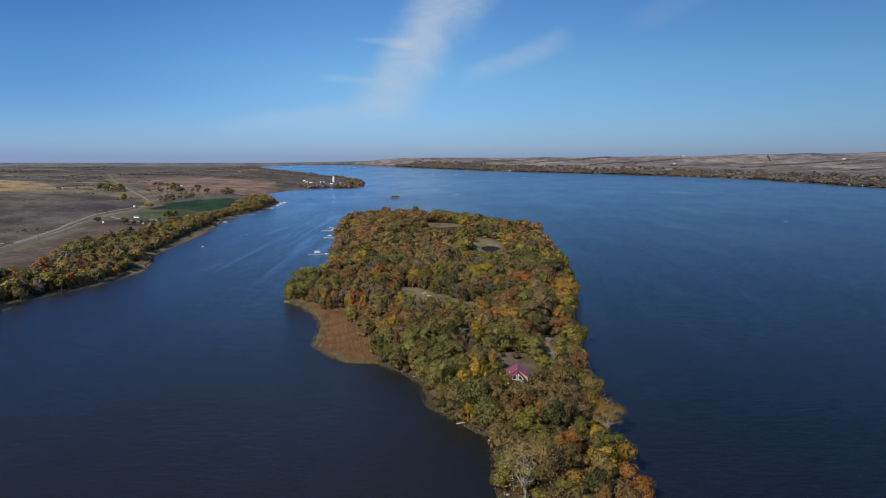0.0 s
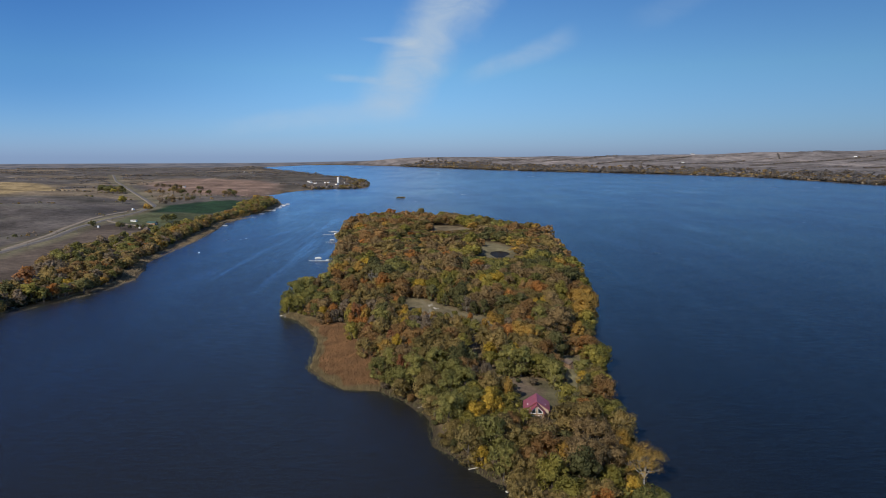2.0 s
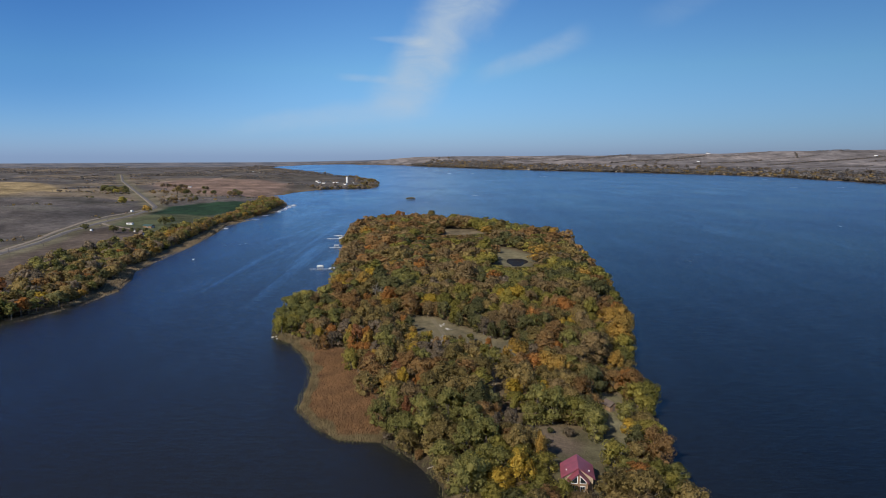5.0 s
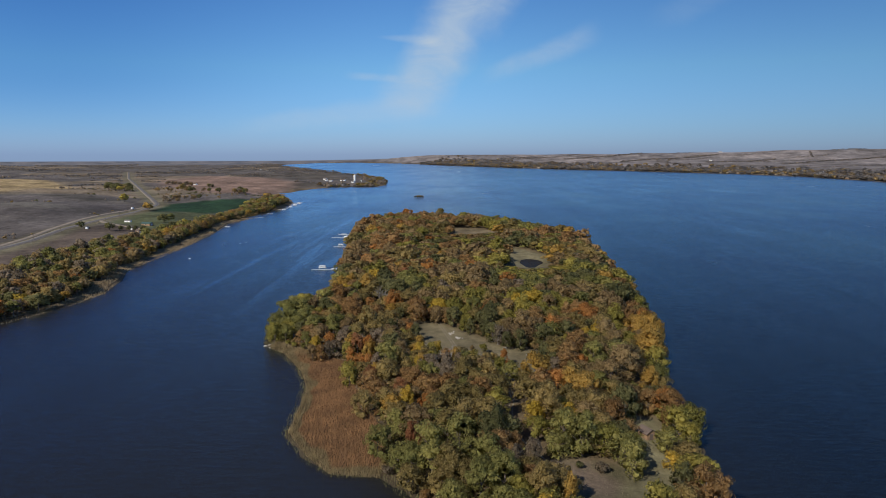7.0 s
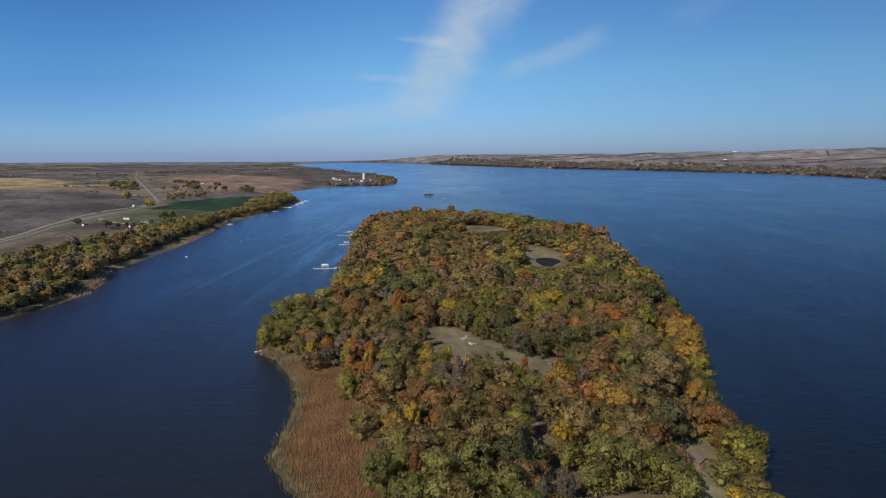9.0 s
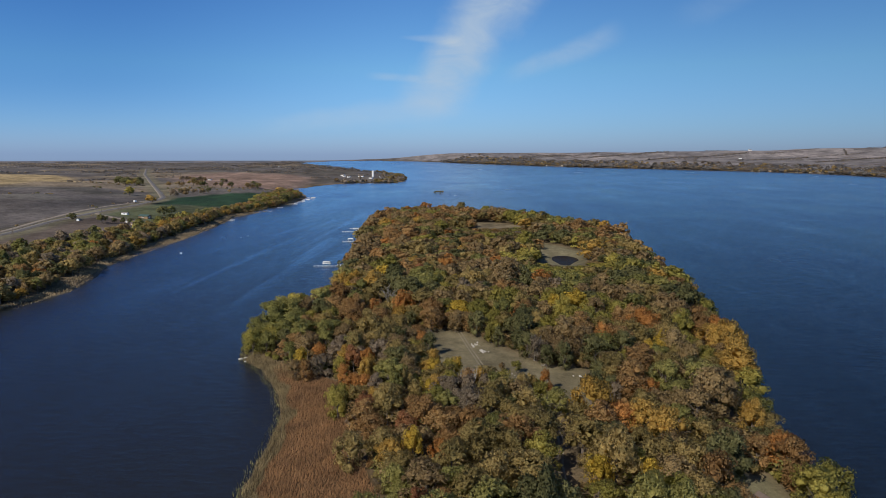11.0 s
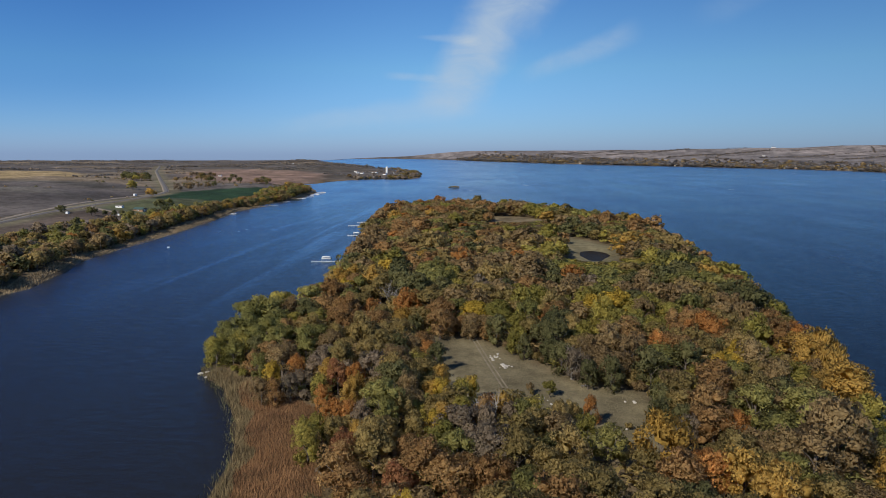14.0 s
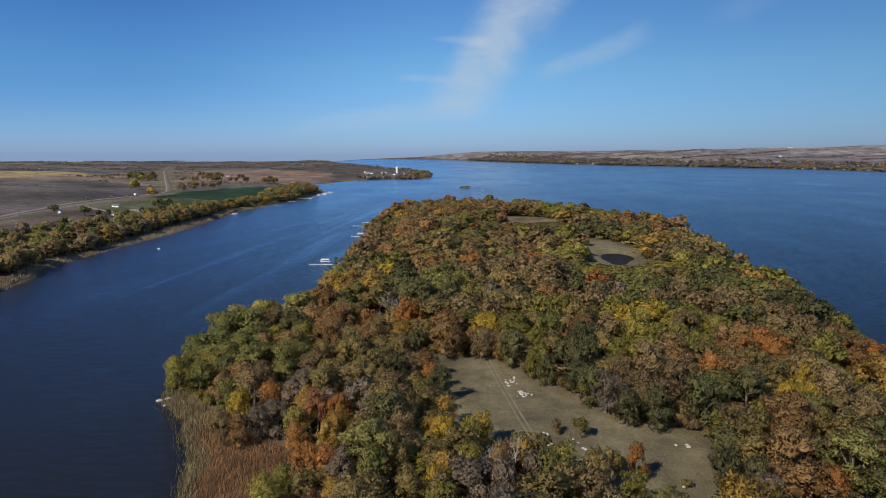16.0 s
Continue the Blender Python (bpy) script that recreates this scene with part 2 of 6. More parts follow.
def ground_material():
    m, nt, out = material("prairie_and_litter")
    p = node(nt, "ShaderNodeBsdfPrincipled", Roughness=0.95)
    p.inputs["Specular IOR Level"].default_value = 0.1
    att = node(nt, "ShaderNodeVertexColor")
    att.layer_name = "cover"
    a = span(nt, noise_fac(nt, 0.009, 8, 0.72), 0.3, 0.7, 0.54, 1.52)
    b = span(nt, noise_fac(nt, 0.16, 5, 0.65), 0.3, 0.7, 0.72, 1.28)
    c = times(nt, span(nt, noise_fac(nt, 1.6, 4, 0.6), 0.3, 0.7, 0.80, 1.20), span(nt, noise_fac(nt, 0.024, 7, 0.72, (1.0, 0.42, 1.0)), 0.40, 0.60, 0.72, 1.22))
    nt.links.new(scaled(nt, att.outputs["Color"], times(nt, times(nt, a, b), c)), p.inputs["Base Color"])
    nt.links.new(bumped(nt, noise_fac(nt, 0.9, 5, 0.65), 0.8, 0.35), p.inputs["Normal"])
    nt.links.new(p.outputs[0], out.inputs[0])
    return m


def water_material(name, body_colour, deep_colour, gloss_colour, most, chop):
    """Dark water under a light breeze: ripples everywhere, with slicks and ruffled lanes."""
    m, nt, out = material(name)
    body = node(nt, "ShaderNodeBsdfDiffuse")
    place = node(nt, "ShaderNodeSeparateXYZ")
    nt.links.new(node(nt, "ShaderNodeTexCoord").outputs["Object"], place.inputs[0])
    # silty in the narrow west channel, deep and clear to the east
    silt = node(nt, "ShaderNodeMixRGB")
    silt.inputs[1].default_value, silt.inputs[2].default_value = (*body_colour, 1), (*deep_colour, 1)
    nt.links.new(span(nt, place.outputs["X"], -30.0, 110.0, 0.0, 1.0), silt.inputs[0])
    nt.links.new(silt.outputs[0], body.inputs["Color"])
    gloss = node(nt, "ShaderNodeBsdfGlossy")
    gloss.inputs["Color"].default_value = (*gloss_colour, 1)
    lanes = noise_fac(nt, 0.005, 6, 0.62, (1.3, 0.9, 1.0))
    slicks = noise_fac(nt, 0.010, 5, 0.60, (2.6, 0.34, 1.0))
    gusts = noise_fac(nt, 0.040, 6, 0.70, (0.7, 1.3, 1.0))
    nt.links.new(span(nt, lanes, 0.35, 0.7, 0.16, 0.28), gloss.inputs["Roughness"])
    ripple = noise_fac(nt, 0.30, 8, 0.70, (0.45, 1.7, 1.0))
    b = node(nt, "ShaderNodeBump", Distance=0.8 * chop)
    nt.links.new(ripple, b.inputs["Height"])
    nt.links.new(times(nt, span(nt, lanes, 0.35, 0.7, 0.45, 1.0), span(nt, gusts, 0.3, 0.7, 0.5, 1.0)), b.inputs["Strength"])
    nt.links.new(b.outputs[0], gloss.inputs["Normal"])
    fres = node(nt, "ShaderNodeFresnel", IOR=1.333)
    facing = span(nt, fres.outputs[0], 0.0, 1.0, 0.0, most)
    facing = times(nt, facing, span(nt, slicks, 0.46, 0.74, 0.97, 1.10))
    wind = noise_fac(nt, 0.85, 4, 0.65, (0.40, 1.5, 1.0))
    facing = times(nt, facing, span(nt, wind, 0.32, 0.68, 0.80, 1.20))
    # drifting streaks of foam and smooth water down the channel
    turn = node(nt, "ShaderNodeMapping")
    turn.inputs["Rotation"].default_value, turn.inputs["Scale"].default_value = (0, 0, radians(18)), (0.075, 0.0042, 1.0)
    nt.links.new(node(nt, "ShaderNodeTexCoord").outputs["Object"], turn.inputs[0])
    drift = node(nt, "ShaderNodeTexNoise", Scale=1.0, Detail=5.0, Roughness=0.55, Distortion=0.5)
    nt.links.new(turn.outputs[0], drift.inputs["Vector"])
    mid = times(nt, span(nt, place.outputs["X"], -235.0, -190.0, 0.0, 1.0), span(nt, place.outputs["X"], -80.0, -120.0, 0.0, 1.0))
    mid = times(nt, mid, times(nt, span(nt, place.outputs["Y"], 420.0, 560.0, 0.0, 1.0), span(nt, place.outputs["Y"], 1150.0, 950.0, 0.0, 1.0)))
    streaks = node(nt, "ShaderNodeMath")
    streaks.operation = "ADD"
    streaks.inputs[1].default_value = 1.0
    nt.links.new(times(nt, mid, span(nt, drift.outputs["Fac"], 0.50, 0.68, 0.0, 0.38)), streaks.inputs[0])
    facing = times(nt, facing, streaks.outputs[0])
    facing = times(nt, facing, span(nt, gusts, 0.28, 0.72, 0.92, 1.08))
    facing = times(nt, facing, span(nt, ripple, 0.30, 0.70, 0.66, 1.34))
    # extra reflection put in by position to brighten the west channel, fading eastward
    facing = times(nt, facing, span(nt, place.outputs["X"], -240.0, 110.0, 1.28, 0.97))
    mix = node(nt, "ShaderNodeMixShader")
    nt.links.new(facing, mix.inputs[0])
    nt.links.new(body.outputs[0], mix.inputs[1])
    nt.links.new(gloss.outputs[0], mix.inputs[2])
    nt.links.new(mix.outputs[0], out.inputs[0])
    return m


GROUND = ground_material()
WATER = water_material("lake_water", (0.0158, 0.0154, 0.0140), (0.0058, 0.0076, 0.0102), (0.715, 0.80, 0.88), 0.97, 1.0)
# pond: brown tint stands in for dark trees reflected in it
POND_WATER = water_material("tree_tinted_pond_water", (0.020, 0.015, 0.010), (0.020, 0.015, 0.010), (0.42, 0.36, 0.32), 0.6, 0.25)


# ---- helpers for meshes ----
def mesh_from(name, verts, faces, mat=None, smooth=False):
    me = bpy.data.meshes.new(name)
    me.from_pydata([tuple(map(float, v)) for v in verts], [], faces)
    if mat:
        me.materials.append(mat)
    if smooth:
        me.polygons.foreach_set("use_smooth", [True] * len(me.polygons))
    me.update()
    return me


def fast_mesh(name, verts, quads, mat=None):
    """Many quads, or triangles, at once from arrays."""
    verts, quads = np.asarray(verts, np.float32), np.asarray(quads, np.int32)
    k = quads.shape[1]
    me = bpy.data.meshes.new(name)
    me.vertices.add(len(verts))
    me.vertices.foreach_set("co", verts.ravel())
    me.loops.add(quads.size)
    me.loops.foreach_set("vertex_index", quads.ravel())
    me.polygons.add(len(quads))
    me.polygons.foreach_set("loop_start", np.arange(0, quads.size, k, dtype=np.int32))
    me.polygons.foreach_set("loop_total", np.full(len(quads), k, np.int32))
    if mat:
        me.materials.append(mat)
    me.update(calc_edges=True)
    return me


def part(name, me, parent, label="", m=None):
    ob = new(name, me)
    ob.parent = parent
    if m is not None:
        ob.matrix_basis = m
    if label:
        ob["label"] = label
    return ob


def thing(name, m, label, category, group="", kind=""):
    ob = new(name)
    ob.empty_display_size = 0.5
    ob.matrix_basis = m
    return tagged(ob, label, category, group, kind)


def boxes(name, items, mat, bevel=0.0):
    """One mesh of boxes: (cx, cy, cz, sx, sy, sz, turn in degrees)."""
    bm = bmesh.new()
    for cx, cy, cz, sx, sy, sz, *turn in items:
        mt = pose(cx, cy, cz, 0, 0, turn[0] if turn else 0) @ Matrix.Diagonal((sx, sy, sz, 1))
        bmesh.ops.create_cube(bm, size=1, matrix=mt)
    if bevel:
        bmesh.ops.bevel(bm, geom=bm.edges[:], offset=bevel, segments=1, affect="EDGES")
    me = bpy.data.meshes.new(name)
    bm.to_mesh(me)
    bm.free()
    me.materials.append(mat)
    return me


def tube(points, radii, sides=6):
    """Verts and faces of a tapered limb along points."""
    vs, fs = [], []
    for i, (p, r) in enumerate(zip(points, radii)):
        p = Vector(p)
        a = Vector(points[max(i - 1, 0)])
        b = Vector(points[min(i + 1, len(points) - 1)])
        d = (b - a).normalized()
        s = d.orthogonal().normalized()
        u = d.cross(s)
        for k in range(sides):
            w = 2 * math.pi * k / sides
            vs.append(p + (s * math.cos(w) + u * math.sin(w)) * r)
        if i:
            o = (i - 1) * sides
            fs += [(o + k, o + (k + 1) % sides, o + sides + (k + 1) % sides, o + sides + k) for k in range(sides)]
    fs.append(tuple(range(len(vs) - sides, len(vs))))
    fs.append(tuple(reversed(range(sides))))
    return vs, fs


def merge(pieces):
    vs, fs = [], []
    for v, f in pieces:
        o = len(vs)
        vs += list(v)
        fs += [tuple(i + o for i in face) for face in f]
    return vs, fs


# ---- the lie of the land ----
ISLAND = [(36, 128), (19, 150), (17, 178), (17, 214), (12, 223), (1, 236), (-5, 246), (-8, 268), (-12, 279), (-21, 289), (-29, 299),
          (-44, 299), (-53, 310), (-63, 327), (-65, 350), (-67, 370), (-74, 390), (-88, 416), (-98, 426), (-104, 445), (-100, 485),
          (-93, 530), (-93, 570), (-97, 610), (-104, 648), (-110, 690), (-121, 770), (-128, 830), (-139, 930), (-134, 1005),
          (-105, 1058), (-40, 1055), (20, 1024), (60, 945), (110, 868), (115, 790), (107, 700), (104, 610), (98, 530), (87, 440),
          (72, 380), (69, 330), (63, 290), (58, 240), (55, 190), (58, 140)]
WEST_SHORE = [(-262, -900), (-255, 300), (-262, 390), (-266, 420), (-262, 448), (-253, 472), (-245, 503), (-243, 545), (-256, 592),
              (-271, 632), (-276, 680), (-280, 730), (-286, 795), (-298, 870), (-304, 915), (-321, 1005), (-312, 1100), (-316, 1230),
              (-333, 1385), (-348, 1435), (-416, 1640), (-436, 1850), (-394, 1995), (-320, 2050), (-262, 2080), (-252, 2200),
              (-280, 2420), (-330, 2650), (-440, 2950), (-600, 3280), (-800, 3640), (-1000, 3950), (-1180, 4330), (-1230, 4720)]
WEST = WEST_SHORE + [(-1300, 5400), (-6000, 5400), (-6000, -900)]
EAST_SHORE = [(1700, -900), (1560, 1200), (1430, 2214), (1402, 2600), (1372, 2880), (1310, 3080), (1170, 3270), (1000, 3440), (800, 3620),
              (500, 3830), (200, 4080), (-60, 4330), (-330, 4560)]
EAST = EAST_SHORE + [(-480, 4660), (-700, 4740), (-1230, 4790), (-1300, 5500), (6000, 5500), (6000, -900)]
ISLET = [(-123, 1562), (-110, 1557), (-96, 1563), (-98, 1577), (-115, 1579)]
CLEARING = [(-38, 466), (-19, 464), (-8, 449), (-1, 438), (8, 426), (13, 420), (24, 418), (29, 411), (28, 402), (31, 392), (33, 376),
            (22, 366), (10, 378), (-4, 392), (-18, 398), (-28, 410), (-32, 436)]
YARD = [(18, 296), (22, 303), (36, 303), (46, 300), (47, 322), (47, 344), (60, 342), (60, 318), (57, 300), (50, 282), (40, 280), (36, 256),
        (24, 255), (23, 284)]
POND_GLADE = [(34, 755), (44, 752), (66, 705), (66, 680), (54, 632), (42, 628), (32, 645), (29, 690)]
FAR_GLADE = [(-24, 922), (0, 926), (26, 900), (24, 862), (4, 850), (-16, 850)]
BARE_PATCH = [(-70, 505), (-58, 508), (-50, 490), (-62, 482)]
BARE_SOIL = [(19, 297), (22, 302), (30, 303), (37, 292), (33, 283), (24, 285)]
REEDBED = [(-29, 297), (-44, 299), (-53, 310), (-63, 327), (-65, 350), (-67, 370), (-74, 390), (-88, 416), (-98, 426), (-96, 432), (-80, 418),
           (-66, 408), (-56, 398), (-50, 378), (-45, 360), (-38, 340), (-29, 318)]
TRACK = [(-20, 464), (-16, 446), (-13, 432), (-10, 418), (-6, 402), (2, 386), (10, 370), (12, 355), (10, 340), (10, 324), (13, 313), (18, 302), (24, 290)]
ROAD = [(-388, 560), (-402, 650), (-416, 740), (-445, 839), (-461, 935), (-467, 992), (-476, 1070), (-499, 1176), (-516, 1222), (-591, 1363), (-773, 1698),
        (-990, 2100), (-1156, 2406), (-1530, 3150)]
GREEN_FIELD = [(-462, 1060), (-478, 1110), (-508, 1195), (-470, 1290), (-415, 1362), (-385, 1330), (-372, 1200), (-380, 1110), (-420, 1075)]
LAWN = [(-430, 905), (-458, 985), (-475, 1075), (-462, 1060), (-420, 1075), (-380, 1110), (-366, 930), (-360, 880)]
STUBBLE = [(-1640, 2360), (-1300, 2190), (-925, 1680), (-830, 1470), (-834, 1292), (-1600, 1330)]
PINK_FIELD = [(-560, 1560), (-450, 1640), (-460, 1850), (-520, 2150), (-700, 2500), (-1000, 2700), (-960, 2200), (-760, 1800)]
DARK_PASTURE = [(-420, 430), (-300, 430), (-330, 700), (-380, 900), (-455, 870), (-420, 700)]


def inside_depth(poly, X, Y):
    """Metres to the outline, positive inside."""
    P = np.array(poly, float)
    Q = np.roll(P, -1, axis=0)
    best = np.full(X.shape, 1e18)
    ins = np.zeros(X.shape, bool)
    for (ax, ay), (bx, by) in zip(P, Q):
        dx, dy = bx - ax, by - ay
        s = np.clip(((X - ax) * dx + (Y - ay) * dy) / (dx * dx + dy * dy), 0, 1)
        best = np.minimum(best, (X - ax - s * dx) ** 2 + (Y - ay - s * dy) ** 2)
        if ay != by:
            ins ^= ((ay > Y) != (by > Y)) & (X < (bx - ax) * (Y - ay) / (by - ay) + ax)
    return np.where(ins, 1, -1) * np.sqrt(best)


def line_distance(line, X, Y):
    best = np.full(X.shape, 1e18)
    for (ax, ay), (bx, by) in zip(line, line[1:]):
        dx, dy = bx - ax, by - ay
        s = np.clip(((X - ax) * dx + (Y - ay) * dy) / (dx * dx + dy * dy), 0, 1)
        best = np.minimum(best, (X - ax - s * dx) ** 2 + (Y - ay - s * dy) ** 2)
    return np.sqrt(best)


def smooth(x, lo, hi):
    t = np.clip((x - lo) / (hi - lo), 0, 1)
    return t * t * (3 - 2 * t)


def waves(X, Y, size, seed):
    """Cheap rolling noise, about -1 to 1."""
    rs = np.random.RandomState(seed)
    z = 0
    for k in range(7):
        a, s, ph = rs.uniform(0, 6.28), size * rs.uniform(0.5, 1.6), rs.uniform(0, 6.28)
        z = z + np.sin((X * math.cos(a) + Y * math.sin(a)) * 6.28 / s + ph)
    return z / 4.0


def lake_level(X, Y):
    return 40.0 * np.clip((np.hypot(X, Y) - 2800) / 2100, 0, 1) ** 1.5 * (1 - 0.62 * smooth(-X, 850, 1500))


def height(X, Y):
    X, Y = np.asarray(X, float), np.asarray(Y, float)
    lake = lake_level(X, Y)
    i, w, e, o = (inside_depth(p, X, Y) for p in (ISLAND, WEST, EAST, ISLET))
    i = i + 1.6 * waves(X, Y, 23, 5)
    w = w + 2.2 * waves(X, Y, 40, 6)
    z = -3.0 * smooth(-np.maximum(np.maximum(i, w), np.maximum(e, o)), 0, 12)
    zi = 0.25 + 0.9 * smooth(i, 0, 8) + 2.4 * smooth(i, 6, 45) + 0.35 * waves(X, Y, 60, 1) * smooth(i, 10, 40)
    zi = zi - 1.9 * smooth(inside_depth([(40, 690), (50, 700), (58, 680), (50, 642), (40, 645), (36, 668)], X, Y), -6, 6)
    hill = 16 * np.exp(-((X + 900) ** 2 / 260 ** 2 + (Y - 1290) ** 2 / 330 ** 2)) + 10 * np.exp(-((X + 640) ** 2 / 120 ** 2 + (Y - 960) ** 2 / 230 ** 2))
    flats = smooth(line_distance(ROAD, X, Y), 8, 90)
    zw = 0.25 + 1.2 * smooth(w, 0, 10) + 8.3 * smooth(w, 10, 120) + (hill + 3.2 * waves(X, Y, 330, 2) + 1.6 * waves(X, Y, 130, 7) * smooth(w, 90, 260) + 2.5 * smooth(w, 350, 1300) * (1 + waves(X, Y, 700, 3) * 0.6)) * flats
    zw = zw - lake * 0.2 * smooth(w, 100, 900)
    ze = 0.25 + 1.5 * smooth(e, 0, 15) + 14 * smooth(e, 20, 300) + 68 * smooth(e, 150, 1600) + 5 * waves(X, Y, 800, 4) * smooth(e, 100, 600)
    ze = ze - lake * 0.45 * smooth(e, 100, 900) + 34 * smooth(np.hypot(X, Y), 4250, 4920) * smooth(e, 60, 380)
    zo = 0.2 + 0.8 * smooth(o, 0, 5)
    z = np.where(i > 0, zi, z)
    z = np.where(w > 0, zw, z)
    z = np.where(e > 0, ze, z)
    z = np.where(o > 0, zo, z)
    return z + lake


def ground_at(x, y):
    return float(height(np.array([x]), np.array([y]))[0])


def fan(radii, fore_step, back_step):
    """A polar sheet round the start of the flight, finer ahead than behind."""
    a = np.concatenate([np.arange(-48, 48, fore_step), np.arange(48, 312, back_step)])
    A, R = np.meshgrid(np.radians(a), radii)
    n, m = len(a), len(radii)
    idx = np.arange(n * m).reshape(m, n)
    nxt = np.roll(idx, -1, axis=1)
    quads = np.stack([idx[:-1], nxt[:-1], nxt[1:], idx[1:]], -1).reshape(-1, 4)
    return R * np.sin(A), R * np.cos(A), quads


GX, GY, gq = fan(np.geomspace(70, 4930, 300), 0.3, 4.0)
gz = height(GX, GY)


def cover_colour(X, Y):
    """What grows or lies on the ground, place by place; eastern tones include haze."""
    col = np.empty(X.shape + (3,))
    col[:] = (0.108, 0.093, 0.083)

    def lay(mask, colour):
        m = np.clip(mask, 0, 1)[..., None]
        col[:] = col * (1 - m) + np.array(colour) * m

    i, w, e = (inside_depth(p, X, Y) for p in (ISLAND, WEST, EAST))
    plots = waves(np.floor(X / 420 + 0.25 * np.floor(Y / 300)), np.floor(Y / 300), 2.7, 9)
    lay((plots > 0.5) * (np.hypot(X, Y) > 1500), (0.187, 0.144, 0.097))
    lay((plots < -0.55) * (np.hypot(X, Y) > 1500), (0.090, 0.076, 0.061))
    strips = waves(e, X * 0.15, 230, 16)
    # far east land: field tones greyed towards mauve, haze put into the colour
    lay((e > 90) * 1.0, (0.160, 0.143, 0.136))
    lay((e > 90) * smooth(strips, 0.15, 0.45) * 0.8, (0.235, 0.203, 0.187))
    lay((e > 90) * smooth(-strips, 0.45, 0.75) * 0.7, (0.115, 0.096, 0.082))
    lay(smooth(waves(X, Y, 170, 15), 0.0, 0.9) * (w > 60) * 0.55, (0.112, 0.103, 0.083))
    lay(smooth(waves(X, Y, 260, 12), 0.1, 0.9) * (w > 60) * 0.5, (0.096, 0.084, 0.067))
    for poly, colour, edge in ((STUBBLE, (0.300, 0.222, 0.115), 15), (PINK_FIELD, (0.209, 0.140, 0.104), 40), (DARK_PASTURE, (0.102, 0.078, 0.060), 25),
                               (LAWN, (0.094, 0.101, 0.050), 10), (GREEN_FIELD, (0.022, 0.045, 0.022), 5)):
        lay(smooth(inside_depth(poly, X, Y), -edge, edge), colour)
    lay(smooth(line_distance(ROAD, X, Y), 26, 9) * (w > 5), (0.144, 0.126, 0.079))
    lay((w > 0) * smooth(w, 24, 8), (0.165, 0.122, 0.070))
    lay((e > 0) * smooth(e, 60, 20), (0.144, 0.108, 0.065))
    lay(i > -3, (0.125, 0.094, 0.056))
    for poly, colour in ((CLEARING, (0.160, 0.134, 0.078)), (YARD, (0.130, 0.116, 0.066)), (POND_GLADE, (0.150, 0.130, 0.074)), (FAR_GLADE, (0.169, 0.133, 0.079)),
                         (BARE_PATCH, (0.115, 0.101, 0.058)), (REEDBED, (0.108, 0.065, 0.032))):
        lay(smooth(inside_depth(poly, X, Y), -2.5, 2.5), colour)
    lay(smooth(inside_depth(BARE_SOIL, X, Y), -2.5, 2.5) * 0.8, (0.175, 0.128, 0.096))
    lay((i > -6) * smooth(i, 3.5, 0.5), (0.061, 0.048, 0.032))
    return col


ground_mesh = fast_mesh("ground", np.stack([GX, GY, gz], -1).reshape(-1, 3), gq, GROUND)
ground_mesh.polygons.foreach_set("use_smooth", np.ones(len(gq), bool))
layer = ground_mesh.color_attributes.new("cover", "FLOAT_COLOR", "POINT")
layer.data.foreach_set("color", np.concatenate([cover_colour(GX, GY).reshape(-1, 3), np.ones((GX.size, 1))], 1).astype(np.float32).ravel())
tagged(new("ground", ground_mesh), "autumn prairie, wooded island and tilled fields round the lake", "ground", kind="structure")
WX, WY, wq = fan(np.concatenate([[5], np.geomspace(60, 4925, 90)]), 1.0, 6.0)
water_mesh = fast_mesh("water", np.stack([WX, WY, lake_level(WX, WY)], -1).reshape(-1, 3), wq, WATER)
water_mesh.polygons.foreach_set("use_smooth", np.ones(len(wq), bool))
tagged(new("water", water_mesh), "dark blue lake water rippled by a light breeze", "lake", kind="structure")


# ---- trees ----
ICO = (1 + 5 ** 0.5) / 2
ICO_V = np.array([(-1, ICO, 0), (1, ICO, 0), (-1, -ICO, 0), (1, -ICO, 0), (0, -1, ICO), (0, 1, ICO), (0, -1, -ICO), (0, 1, -ICO),
                  (ICO, 0, -1), (ICO, 0, 1), (-ICO, 0, -1), (-ICO, 0, 1)]) / math.hypot(1, ICO)
ICO_F = [(0, 11, 5), (0, 5, 1), (0, 1, 7), (0, 7, 10), (0, 10, 11), (1, 5, 9), (5, 11, 4), (11, 10, 2), (10, 7, 6), (7, 1, 8),
         (3, 9, 4), (3, 4, 2), (3, 2, 6), (3, 6, 8), (3, 8, 9), (4, 9, 5), (2, 4, 11), (6, 2, 10), (8, 6, 7), (9, 8, 1)]


